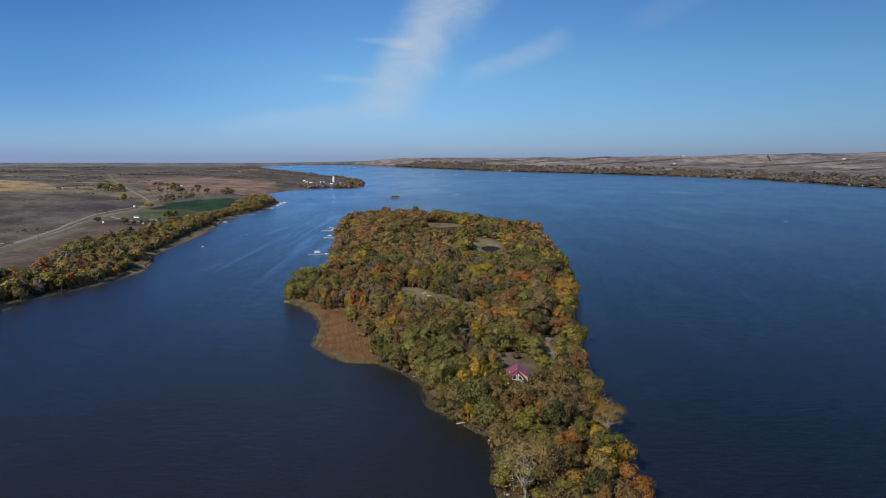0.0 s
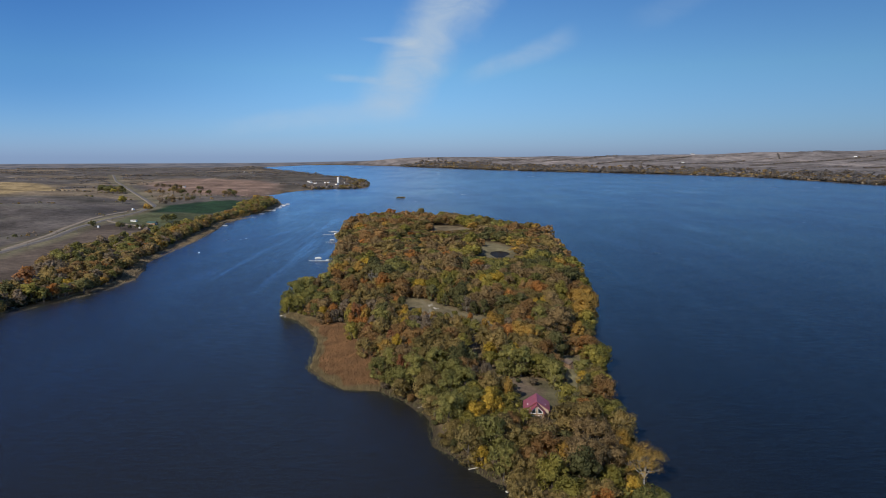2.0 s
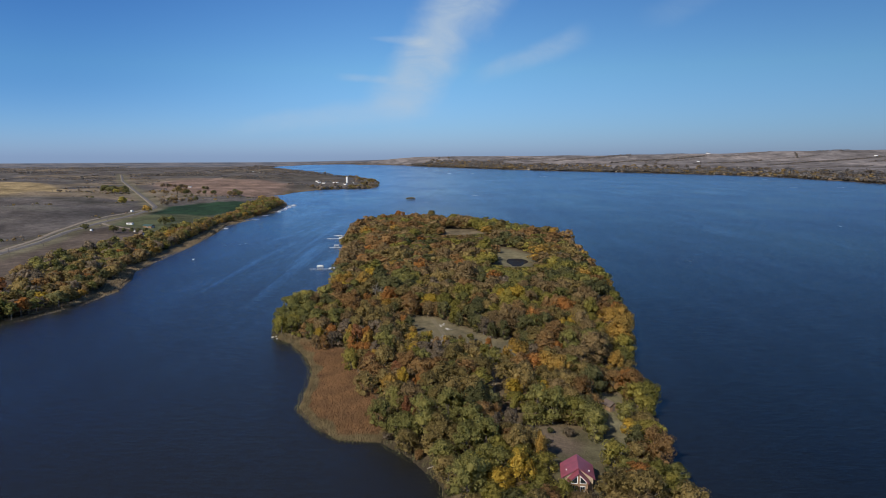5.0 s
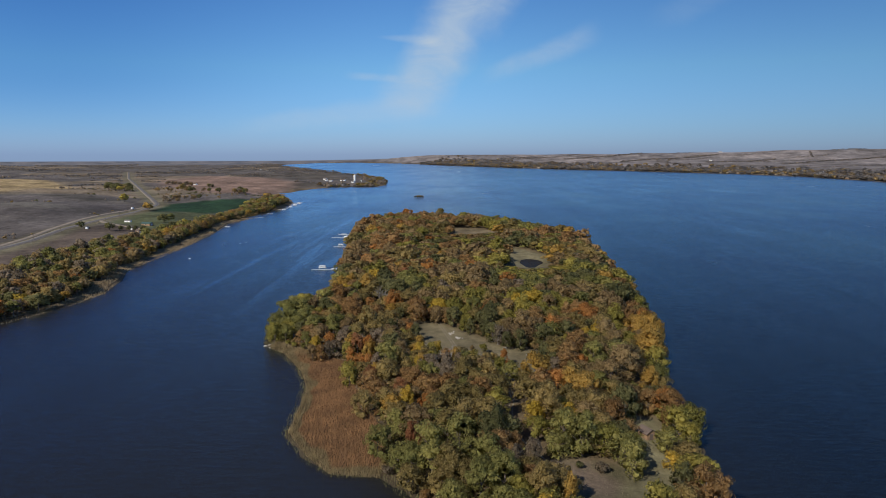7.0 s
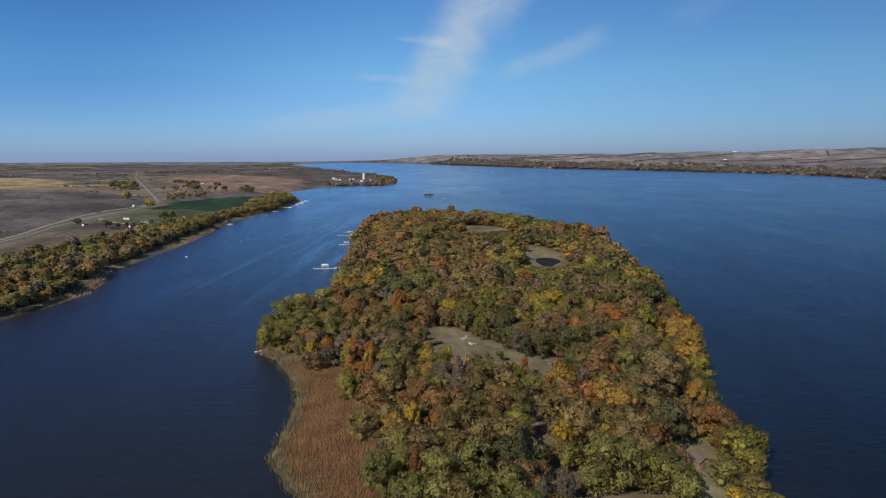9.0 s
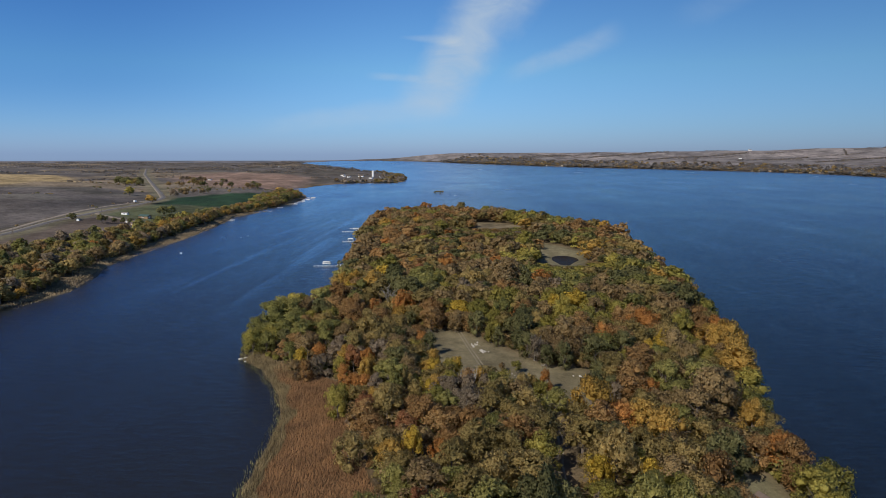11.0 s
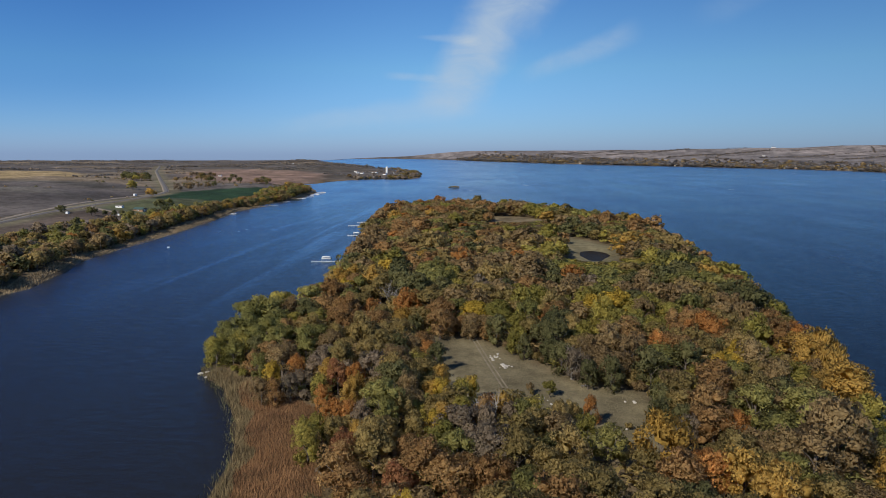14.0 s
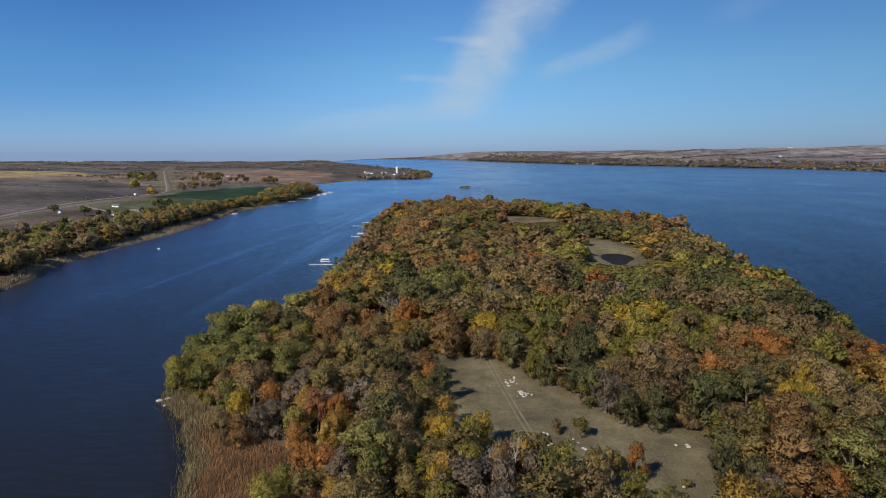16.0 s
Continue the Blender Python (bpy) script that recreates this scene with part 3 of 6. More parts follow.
def crown_lobes(form, rs):
    """Centres and radii of the leafy masses of a crown about 5 m in radius on a 12 m tree."""
    lobes = []
    if form == "shrub":
        for k in range(6):
            a = k * 1.05 + rs.uniform(-0.4, 0.4)
            d = rs.uniform(0.2, 2.4)
            lobes.append((math.cos(a) * d, math.sin(a) * d, rs.uniform(1.2, 2.6), rs.uniform(1.2, 2.0)))
        return lobes
    if form == "full":
        for k in range(6):
            a = k * 1.05 + rs.uniform(-0.4, 0.4)
            d = rs.uniform(2.4, 3.6)
            lobes.append((math.cos(a) * d, math.sin(a) * d, rs.uniform(1.5, 3.2), rs.uniform(1.4, 2.0)))
    tall = {"round": 1.0, "tall": 1.35, "willow": 0.95, "full": 0.95}[form]
    n = {"round": 15, "tall": 15, "willow": 14, "full": 14}[form]
    for k in range(n):
        a = k * 2.4 + rs.uniform(-0.5, 0.5)
        f = (k + 0.5) / n
        d = math.sin(math.acos(1 - 1.55 * f)) * rs.uniform(2.5, 4.3)
        z = 6.4 + 3.4 * tall * (1 - 1.75 * f) * rs.uniform(0.8, 1.15) + (tall - 1) * 4
        lobes.append((math.cos(a) * d, math.sin(a) * d, z + rs.uniform(-0.7, 0.7), rs.uniform(1.15, 2.25)))
    lobes.append((0, 0, 7.2 * tall, 3.2))
    return lobes


def crown_arrays(form, seed, leaves, size, cores=99, sparse=False, sprays=0.32, tufts=7):
    """Leaf sprays as small ragged triangles over the tufts of each lobe, with a core in each lobe to close the crown.
    Gives points, triangles and normals that follow the tufts."""
    rs = np.random.RandomState(seed)
    lobes = np.array(crown_lobes(form, rs))
    mid = np.array([0, 0, lobes[:, 2].mean() - 1.5])
    # every lobe carries tufts on its upper and outer side
    home = np.repeat(np.arange(len(lobes)), tufts)
    out = rs.normal(size=(len(home), 3))
    out[:, 2] = np.abs(out[:, 2]) * np.where(rs.rand(len(home)) < 0.78, 1, -0.7)
    out /= np.linalg.norm(out, axis=1)[:, None]
    out = out + 0.45 * (lobes[home, :3] - mid) / (np.linalg.norm(lobes[home, :3] - mid, axis=1)[:, None] + 0.5)
    out /= np.linalg.norm(out, axis=1)[:, None]
    tuft_r = lobes[home, 3] * rs.uniform(0.42, 0.66, len(home))
    tuft_c = lobes[home, :3] + out * (lobes[home, 3] * rs.uniform(0.50, 0.78, len(home)))[:, None] * np.array([1, 1, 0.9])
    area = tuft_r ** 2
    pick = rs.choice(len(home), leaves, p=area / area.sum())
    d = rs.normal(size=(leaves, 3)) + out[pick] * 0.9
    d /= np.linalg.norm(d, axis=1)[:, None]
    reach = rs.uniform(0.76, 1.14, leaves) if not sparse else rs.uniform(0.2, 1.6, leaves)
    c = tuft_c[pick] + d * (tuft_r[pick] * reach)[:, None] * np.array([1, 1, 0.85])
    if form == "willow":
        c[:, 2] -= rs.uniform(0, 2.6, leaves) * (np.hypot(c[:, 0], c[:, 1]) / 5.0) ** 2
    lie = d + rs.normal(scale=0.45, size=(leaves, 3))
    lie /= np.linalg.norm(lie, axis=1)[:, None]
    t = np.cross(lie, rs.normal(size=(leaves, 3)))
    t /= np.linalg.norm(t, axis=1)[:, None]
    b = np.cross(lie, t)
    # some stand out from the tuft as narrow sprays
    spray = (rs.rand(leaves) < sprays)[:, None]
    way = d + np.array([0, 0, 0.3]) + rs.normal(scale=0.4, size=(leaves, 3))
    way /= np.linalg.norm(way, axis=1)[:, None]
    side = np.cross(way, rs.normal(size=(leaves, 3)))
    side /= np.linalg.norm(side, axis=1)[:, None]
    t, b = np.where(spray, -way * 1.25, t), np.where(spray, side * 0.6, b)
    s = size * rs.uniform(0.55, 1.45, leaves)[:, None]
    ln = 1.25
    if form == "willow":
        ln = 1.9
        t = t * 0.35 + np.array([0, 0, -1.0])
        t /= np.linalg.norm(t, axis=1)[:, None]
    v = np.stack([c - t * s * ln, c + t * s * ln * 0.6 + b * s * 0.9, c + t * s * ln * rs.uniform(0.2, 0.9, (leaves, 1)) - b * s * 0.9], 1)
    nrm = d * 0.55 + out[pick] * 0.35 + (c - mid) / 9.0 + rs.normal(scale=0.30, size=(leaves, 3))
    nrm /= np.linalg.norm(nrm, axis=1)[:, None]
    face = np.cross(v[:, 1] - v[:, 0], v[:, 2] - v[:, 0])
    turned = (face * nrm).sum(1) < 0
    v[turned] = v[turned][:, [0, 2, 1]]
    v, n = v.reshape(-1, 3), np.repeat(nrm, 3, axis=0)
    tris = np.arange(leaves * 3).reshape(-1, 3)
    if cores:
        for x, y, z, r in lobes[np.argsort(-lobes[:, 3])[:cores]]:
            tris = np.concatenate([tris, np.array(ICO_F) + len(v)])
            v = np.concatenate([v, ICO_V * np.array([1, 1, 0.9]) * r * 0.66 * rs.uniform(0.7, 1.12, (12, 1)) + (x, y, z)])
            n = np.concatenate([n, ICO_V + rs.normal(scale=0.9, size=(12, 3))])
    return v, tris, n


def leafy_mesh(name, v, t, n, mat):
    """A mesh whose shading follows the leaf tufts."""
    me = fast_mesh(name, v, t, mat)
    me.polygons.foreach_set("use_smooth", np.ones(len(t), bool))
    me.normals_split_custom_set_from_vertices(np.asarray(n, np.float32))
    return me


def trunk_arrays(form, seed, sides=5, limbs=5):
    rs = np.random.RandomState(seed + 77)
    lean = rs.uniform(-0.5, 0.5, 2)
    top = {"round": 7.5, "tall": 10, "willow": 6.5, "shrub": 1.6, "full": 7}[form]
    r0 = {"round": 0.30, "tall": 0.36, "willow": 0.42, "shrub": 0.09, "full": 0.26}[form]
    stem = [(0, 0, -0.6), (lean[0] * 0.2, lean[1] * 0.2, top * 0.35), (lean[0] * 0.7, lean[1] * 0.7, top * 0.7), (lean[0], lean[1], top)]
    pieces = [tube(stem, (r0 * 1.3, r0, r0 * 0.7, r0 * 0.25), sides)]
    if limbs:
        for k in range(limbs):
            a = k * 1.26 + rs.uniform(-0.4, 0.4)
            z0 = top * rs.uniform(0.3, 0.6)
            o = rs.uniform(2.2, 3.6) if form != "shrub" else 1.2
            mid = (math.cos(a) * o * 0.45, math.sin(a) * o * 0.45, z0 + top * 0.18)
            end = (math.cos(a) * o, math.sin(a) * o, z0 + top * rs.uniform(0.3, 0.5))
            pieces.append(tube([(lean[0] * 0.4, lean[1] * 0.4, z0), mid, end], (r0 * 0.5, r0 * 0.34, r0 * 0.1), 4))
    return merge(pieces)


def bare_arrays(seed):
    """The limbs of a nearly leafless tree, forking three times."""
    rs = np.random.RandomState(seed)
    pieces = []

    def grow(p, d, length, r, depth):
        q = p + d * length
        m = p + d * length * 0.5 + Vector(rs.normal(scale=0.06 * length, size=3))
        pieces.append(tube([p, m, q], (r, r * 0.8, r * 0.55), 5 if depth < 2 else 3))
        if depth < 4:
            for k in range(3 if depth else 5):
                n = (d + Vector(rs.normal(scale=0.55, size=3))).normalized()
                n.z = abs(n.z) * 0.8 + 0.1
                grow(p + d * length * rs.uniform(0.6, 1.0), n.normalized(), length * rs.uniform(0.6, 0.85), r * 0.5, depth + 1)

    grow(Vector((0, 0, -0.5)), Vector((0.05, 0, 1)), 3.8, 0.34, 0)
    return merge(pieces)


def lod(tag, leaves, size, forms):
    out = {}
    for form, count in forms:
        out[form] = []
        for k in range(count):
            arrays = crown_arrays(form, hash_of(form) + 13 * k, int(leaves * (0.45 if form == "shrub" else 1)), size * (0.8 if form == "shrub" else 1), 9 if tag == "near" else 6, tufts=8 if tag == "near" else 5)
            out[form].append((leafy_mesh("crown", *arrays, LEAF["olive"]), mesh_from("trunk", *trunk_arrays(form, k, 5 if tag == "near" else 4, 5 if tag == "near" else 2), BARK)))
    return out


def hash_of(word):
    return sum(ord(ch) * (n + 3) for n, ch in enumerate(word)) % 9973


HERO = lod("near", 2300, 0.232, (("round", 6), ("tall", 3), ("willow", 2), ("full", 5), ("shrub", 3)))
GREAT = lod("near", 3300, 0.205, (("round", 4), ("tall", 2), ("willow", 2), ("full", 4), ("shrub", 1)))
NEAR = lod("near", 1150, 0.365, (("round", 5), ("tall", 3), ("willow", 2), ("full", 4), ("shrub", 3)))
MID = lod("mid", 440, 0.62, (("round", 4), ("tall", 2), ("willow", 2), ("full", 3), ("shrub", 2)))

KINDS = {  # leaf colour: thing's name and the words that describe it
    "olive": ("oak_tree", "broad oak with olive and tan autumn leaves"),
    "green": ("ash_tree", "leafy ash still mostly green in early autumn"),
    "dark": ("elm_tree", "dense dark green elm with a rounded crown"),
    "lime": ("cottonwood_tree", "cottonwood turning yellow-green in autumn"),
    "yellow": ("birch_tree", "bright yellow birch in full autumn colour"),
    "gold": ("willow_tree", "golden willow with drooping sprays of leaves"),
    "orange": ("maple_tree", "orange maple in full autumn colour"),
    "red": ("red_maple_tree", "dull red maple among the other trees"),
    "rust": ("bur_oak_tree", "rust-brown bur oak with dry leaves"),
    "brown": ("linden_tree", "brownish linden with thinning leaves"),
    "grey": ("hackberry_tree", "nearly bare hackberry with greyish twigs"),
}
FORM = {"olive": "round", "green": "tall", "dark": "round", "lime": "round", "yellow": "round", "gold": "round", "orange": "round", "red": "round",
        "rust": "round", "brown": "round", "grey": "round"}
tree_rng = random.Random(11)


def plant(colour, x, y, r, z=None, near=True, form=None, where="on the wooded island", tall=1.0, group="trees on the island"):
    """One tree of crown radius r metres at (x, y)."""
    form = form or FORM[colour]
    crown, trunk = tree_rng.choice({0: MID, 1: NEAR, 2: GREAT if r > 5.6 and form != "shrub" else HERO}[int(near)][form])
    base = ground_at(x, y) if z is None else z
    s = r / (3.6 if form == "shrub" else 5.0)
    up = max(s ** 0.7, 0.0 if form == "shrub" else 0.72) * tall * tree_rng.uniform(0.84, 1.14)
    if form == "tall":
        up = min(up, 1.0)
    name, words = KINDS[colour]
    if "west" in where and colour in ("olive", "brown", "green", "lime"):
        name, words = {"olive": ("box_elder_tree", "box elder with olive and tan autumn leaves"), "brown": ("hawthorn_tree", "brownish hawthorn with thinning leaves"),
                       "green": ("poplar_tree", "leafy poplar still mostly green"), "lime": ("aspen_tree", "aspen turning yellow-green")}[colour]
    if form == "shrub":
        name, words = "shrub", "low rounded shrub with " + {"dark": "dark green", "green": "green", "rust": "rust-brown", "grey": "thin greyish"}.get(colour, "yellowing") + " leaves"
    m = pose(x, y, base, 0, 0, tree_rng.uniform(0, 360)) @ Matrix.Diagonal((s, s, up, 1))
    t = thing(name, m, words + " " + where, "shrub" if form == "shrub" else "tree", group)
    part("trunk", trunk, t)
    c = part("crown", crown, t)
    c.material_slots[0].link = "OBJECT"
    c.material_slots[0].material = LEAF[colour]
    return t


# trees told apart by their colour: x, y and crown radius
MARKED = {c: [] for c in KINDS}
MARKED["green"] += [(-95, 470, 7.8), (-100, 467, 6.0), (-86, 496, 5.6), (-73, 527, 3.4), (-89, 564, 6.1), (-45, 542, 4.3), (29, 542, 6.0), (72, 540, 6.2), (36, 536, 4.3), (-102, 453, 4.4), (-93, 449, 4.2), (-86, 446, 3.7), (-92, 433, 2.9), (-68, 429, 2.7), (-79, 421, 2.6), (-35, 379, 2.5), (-5, 382, 2.2), (-1, 468, 3.5), (47, 390, 4.2), (-31, 308, 3.3), (-15, 303, 3.9), (-7, 307, 4.0), (1, 294, 4.8), (-8, 276, 3.8), (5, 282, 4.2), (-27, 322, 2.7), (-20, 296, 3.8), (-1, 280, 3.8), (29, 307, 4.4), (41, 296, 4.6)]
MARKED["green"] += [(58, 389, 6.3), (56, 316, 4.7), (-1, 256, 5.3), (12, 235, 4.8), (15, 220, 4.1), (47, 189, 4.1)]
MARKED["lime"] += [(-97, 493, 6.1), (16, 928, 6.8), (42, 924, 6.8), (-41, 718, 5.6), (-29, 518, 3.9), (21, 711, 7.3), (22, 645, 5.4), (23, 606, 6.1), (27, 584, 5.7), (32, 553, 8.1), (-3, 490, 5.2), (3, 499, 4.1), (-4, 472, 2.5), (66, 610, 9.4), (61, 572, 5.0), (76, 577, 7.1), (96, 560, 6.8), (98, 560, 5.6), (92, 496, 4.4), (43, 488, 4.8), (101, 592, 4.8), (-97, 432, 3.2), (-83, 466, 3.3), (-74, 464, 3.6), (-57, 404, 2.2), (-40, 422, 2.8), (-52, 373, 2.3), (-51, 379, 2.2), (-20, 397, 2.6), (-19, 385, 2.2)]
MARKED["lime"] += [(-5, 463, 3.0), (-6, 447, 2.2), (16, 454, 3.3), (24, 468, 4.3), (27, 466, 4.7), (34, 464, 3.9), (41, 460, 3.1), (38, 411, 2.2), (69, 453, 5.1), (8, 378, 2.2), (-50, 369, 2.8), (36, 309, 3.7), (9, 278, 3.1), (64, 319, 2.8), (43, 276, 3.5), (74, 395, 4.8), (7, 239, 3.5), (55, 261, 2.4), (27, 208, 4.3), (26, 170, 3.0), (32, 167, 2.6)]
MARKED["dark"] += [(-80, 475, 5.5), (-63, 532, 2.8), (-57, 541, 6.0), (-52, 515, 4.4), (-95, 601, 6.9), (-47, 616, 4.9), (-45, 504, 7.0), (-36, 514, 5.8), (12, 534, 4.2), (44, 771, 6.4), (85, 630, 5.3), (59, 537, 5.5), (46, 535, 4.8), (91, 529, 4.4), (92, 509, 4.1), (-85, 434, 2.5), (-41, 433, 2.9), (-37, 401, 4.2), (-38, 392, 3.2), (-29, 426, 2.2), (-3, 442, 2.2), (-12, 456, 3.3), (-40, 465, 2.2), (7, 445, 4.1), (7, 429, 3.4), (13, 416, 2.4), (41, 427, 3.9), (30, 419, 3.9), (19, 415, 2.9), (28, 397, 2.7)]
MARKED["dark"] += [(26, 389, 2.2), (30, 386, 2.2), (49, 386, 2.4), (3, 309, 4.8), (17, 362, 2.7), (29, 341, 2.9), (48, 337, 6.0), (52, 288, 3.8), (36, 210, 4.4), (40, 167, 3.3)]
MARKED["rust"] += [(-79, 503, 5.5), (-75, 481, 3.5), (-65, 471, 4.7), (-119, 822, 6.8), (-126, 912, 6.8), (-80, 635, 6.8), (-121, 950, 6.8), (-59, 886, 6.8), (-31, 960, 6.8), (-55, 571, 5.5), (31, 717, 4.7), (-32, 471, 5.1), (77, 826, 6.1), (-38, 655, 4.8), (-15, 728, 6.7), (-72, 740, 9.0), (-87, 736, 6.9), (111, 801, 6.8), (107, 717, 5.8), (103, 633, 4.0), (94, 554, 3.1), (85, 487, 3.7), (-82, 455, 3.1), (-63, 456, 4.9), (-56, 461, 2.6), (-78, 428, 2.4), (-68, 401, 2.2), (-14, 381, 2.2), (-31, 461, 4.5), (41, 403, 4.5)]
MARKED["rust"] += [(37, 391, 4.1), (37, 350, 3.9), (42, 328, 3.6), (9, 306, 2.5), (65, 343, 3.5), (58, 287, 4.2), (58, 280, 3.3), (77, 456, 4.4), (28, 227, 3.8), (24, 244, 2.7), (41, 163, 2.3)]
MARKED["brown"] += [(-74, 505, 3.1), (-92, 620, 7.3), (-95, 679, 7.8), (-81, 572, 4.9), (-3, 963, 6.8), (-69, 669, 5.8), (3, 656, 8.8), (-16, 647, 6.1), (-5, 577, 5.5), (18, 518, 5.4), (-3, 533, 6.3), (-19, 485, 4.2), (56, 776, 6.5), (48, 687, 6.9), (-15, 576, 5.5), (-19, 553, 4.5), (95, 642, 5.5), (47, 521, 4.1), (56, 503, 5.2), (77, 496, 4.8), (76, 482, 4.0), (-72, 402, 2.2), (-33, 396, 2.2), (-21, 461, 2.7), (21, 434, 3.6), (26, 428, 3.2), (59, 427, 4.7), (61, 415, 4.1), (-6, 319, 4.2), (37, 332, 3.7)]
MARKED["brown"] += [(55, 371, 6.9), (49, 364, 4.7), (31, 244, 3.1), (38, 216, 5.8), (46, 238, 4.0)]
MARKED["gold"] += [(-84, 537, 4.9), (-80, 546, 4.5), (-68, 531, 4.2), (-76, 849, 6.8), (-107, 830, 6.1), (-27, 656, 3.3), (-54, 606, 5.4), (-64, 577, 2.7), (16, 666, 4.1), (-45, 471, 2.8), (98, 874, 6.8), (66, 671, 9.4), (87, 713, 5.7), (104, 674, 4.4), (103, 846, 6.4), (85, 559, 5.5), (96, 538, 4.1), (-57, 412, 2.4), (-46, 397, 2.2), (-47, 394, 2.2), (-40, 373, 2.2), (-46, 465, 2.8), (-26, 410, 2.2), (-27, 399, 2.2), (-10, 386, 2.2), (-23, 382, 2.2), (-30, 334, 2.8), (21, 365, 5.1), (33, 355, 3.5), (21, 276, 2.2)]
MARKED["gold"] += [(63, 363, 3.2), (77, 438, 6.1), (74, 405, 6.7), (53, 235, 2.6), (29, 186, 3.9), (35, 170, 3.3), (52, 187, 3.3)]
MARKED["yellow"] += [(-78, 524, 3.2), (-64, 551, 5.1), (-28, 723, 4.8), (-25, 538, 4.8), (23, 485, 5.1), (31, 489, 6.1), (50, 486, 2.7), (-73, 413, 2.2), (-25, 398, 2.2), (-18, 402, 2.2), (-24, 376, 2.2), (58, 436, 3.2), (54, 424, 2.2), (50, 427, 2.2), (-25, 337, 2.4), (17, 326, 2.7), (28, 327, 2.2), (54, 303, 3.3), (8, 259, 3.3), (14, 263, 3.3), (9, 229, 2.2), (49, 207, 2.4)]
MARKED["olive"] += [(-49, 480, 3.8), (-79, 584, 6.4), (-112, 750, 7.2), (-43, 1047, 6.8), (44, 868, 6.8), (-52, 634, 7.5), (6, 592, 5.8), (-8, 490, 3.5), (8, 479, 4.5), (54, 585, 5.2), (74, 520, 5.2), (64, 495, 4.7), (-53, 441, 4.1), (-63, 445, 3.2), (-72, 450, 3.0), (-56, 430, 2.6), (-46, 432, 3.2), (-46, 376, 2.2), (-32, 384, 2.2), (-33, 405, 2.2), (-28, 374, 2.2), (-3, 377, 2.6), (3, 383, 2.3), (12, 458, 3.3), (47, 443, 2.9), (64, 463, 3.6), (52, 403, 4.0), (32, 395, 3.1), (-20, 289, 3.3), (-40, 336, 3.3)]
MARKED["olive"] += [(-15, 326, 3.5), (-11, 286, 3.6), (21, 328, 4.8), (19, 308, 4.0), (17, 301, 3.5), (14, 278, 3.5), (50, 277, 3.3), (5, 232, 4.8), (21, 232, 3.9), (18, 218, 3.2), (38, 249, 4.7), (46, 250, 4.2), (19, 198, 3.8), (34, 179, 3.8), (43, 176, 3.5)]
MARKED["orange"] += [(-88, 1042, 6.8), (-86, 698, 3.7), (-31, 571, 6.0), (-33, 603, 4.7), (-45, 479, 4.5), (0, 476, 2.5), (-68, 419, 2.2), (-48, 406, 2.2), (-54, 396, 2.2), (-49, 386, 2.2), (-45, 386, 2.2), (-32, 433, 2.2), (-13, 388, 2.2), (3, 468, 2.4), (46, 460, 2.8), (55, 457, 5.8), (35, 435, 3.3), (86, 465, 3.8), (41, 383, 2.5), (-18, 334, 2.2), (28, 357, 3.6), (64, 347, 4.5), (61, 304, 2.6), (37, 190, 3.7), (51, 177, 3.1), (53, 170, 3.1)]
MARKED["grey"] += [(-20, 522, 3.5), (-61, 423, 2.3), (-65, 404, 2.3), (-47, 413, 2.2), (-41, 380, 2.2), (-13, 376, 2.2), (-8, 383, 2.2), (10, 423, 2.2), (30, 381, 2.2), (14, 298, 2.2)]
MARKED["red"] += [(-53, 407, 2.8), (-41, 365, 2.7), (-28, 351, 3.0), (-21, 311, 2.2)]
placed = []  # x, y, crown radius, colour
for colour, spots in MARKED.items():
    for x, y, r in spots:
        px, py = np.array([x]), np.array([y])
        if inside_depth(ISLAND, px, py)[0] > 0 and max(inside_depth(CLEARING, px, py)[0], inside_depth(YARD, px, py)[0]) < 6 and max(inside_depth(POND_GLADE, px, py)[0], inside_depth(FAR_GLADE, px, py)[0]) < 0:
            grow = 0.85 if inside_depth(YARD, px, py)[0] > -3 else 1.18 if r < 4.5 else 1.08
            if y < 362 and line_distance(TRACK, px, py)[0] < 0.62 * r * grow + 0.8:
                continue
            if -18 < x < 40 and 318 < y < 376:  # the thin young growth south of the clearing
                colour_here = {"dark": "olive", "green": "lime", "brown": "olive", "rust": "gold"}.get(colour, colour)
            else:
                colour_here = colour
            placed.append((x, y, r * grow, colour_here))
marked_count = len(placed)
cells = {}


def crowded(x, y, r):
    ci, cj = int(x // 14), int(y // 14)
    for a in range(ci - 1, ci + 2):
        for b in range(cj - 1, cj + 2):
            for px, py, pr in cells.get((a, b), ()):
                if math.hypot(px - x, py - y) < (pr + r) * 0.56:
                    return True
    return False


def claim(x, y, r):
    cells.setdefault((int(x // 14), int(y // 14)), []).append((x, y, r))


for x, y, r, c in placed:
    claim(x, y, r * 1.3)
claim(22, 172, 6.0)
claim(54.5, 217, 4.0)
claim(-53.5, 494, 7.0)
claim(79, 426, 7.0)
claim(83, 441, 6.0)
claim(77.5, 412, 5.0)
claim(-12, 381, 6.0)
claim(9.5, 424, 4.0)
N = 26000
rs = np.random.RandomState(4)
tx, ty = rs.uniform(-155, 130, N), rs.uniform(126, 1070, N)
shore = inside_depth(ISLAND, tx, ty)
open_ = np.max([inside_depth(p, tx, ty) for p in (CLEARING, YARD, POND_GLADE, FAR_GLADE, BARE_PATCH, REEDBED)], axis=0)
lane = line_distance(TRACK, tx, ty)
warm = waves(tx, ty, 130, 21)
cool = waves(tx, ty, 90, 22)
tr = rs.uniform(3.2, 5.2, N) * (1.0 + 0.45 * smooth(ty, 430, 560))
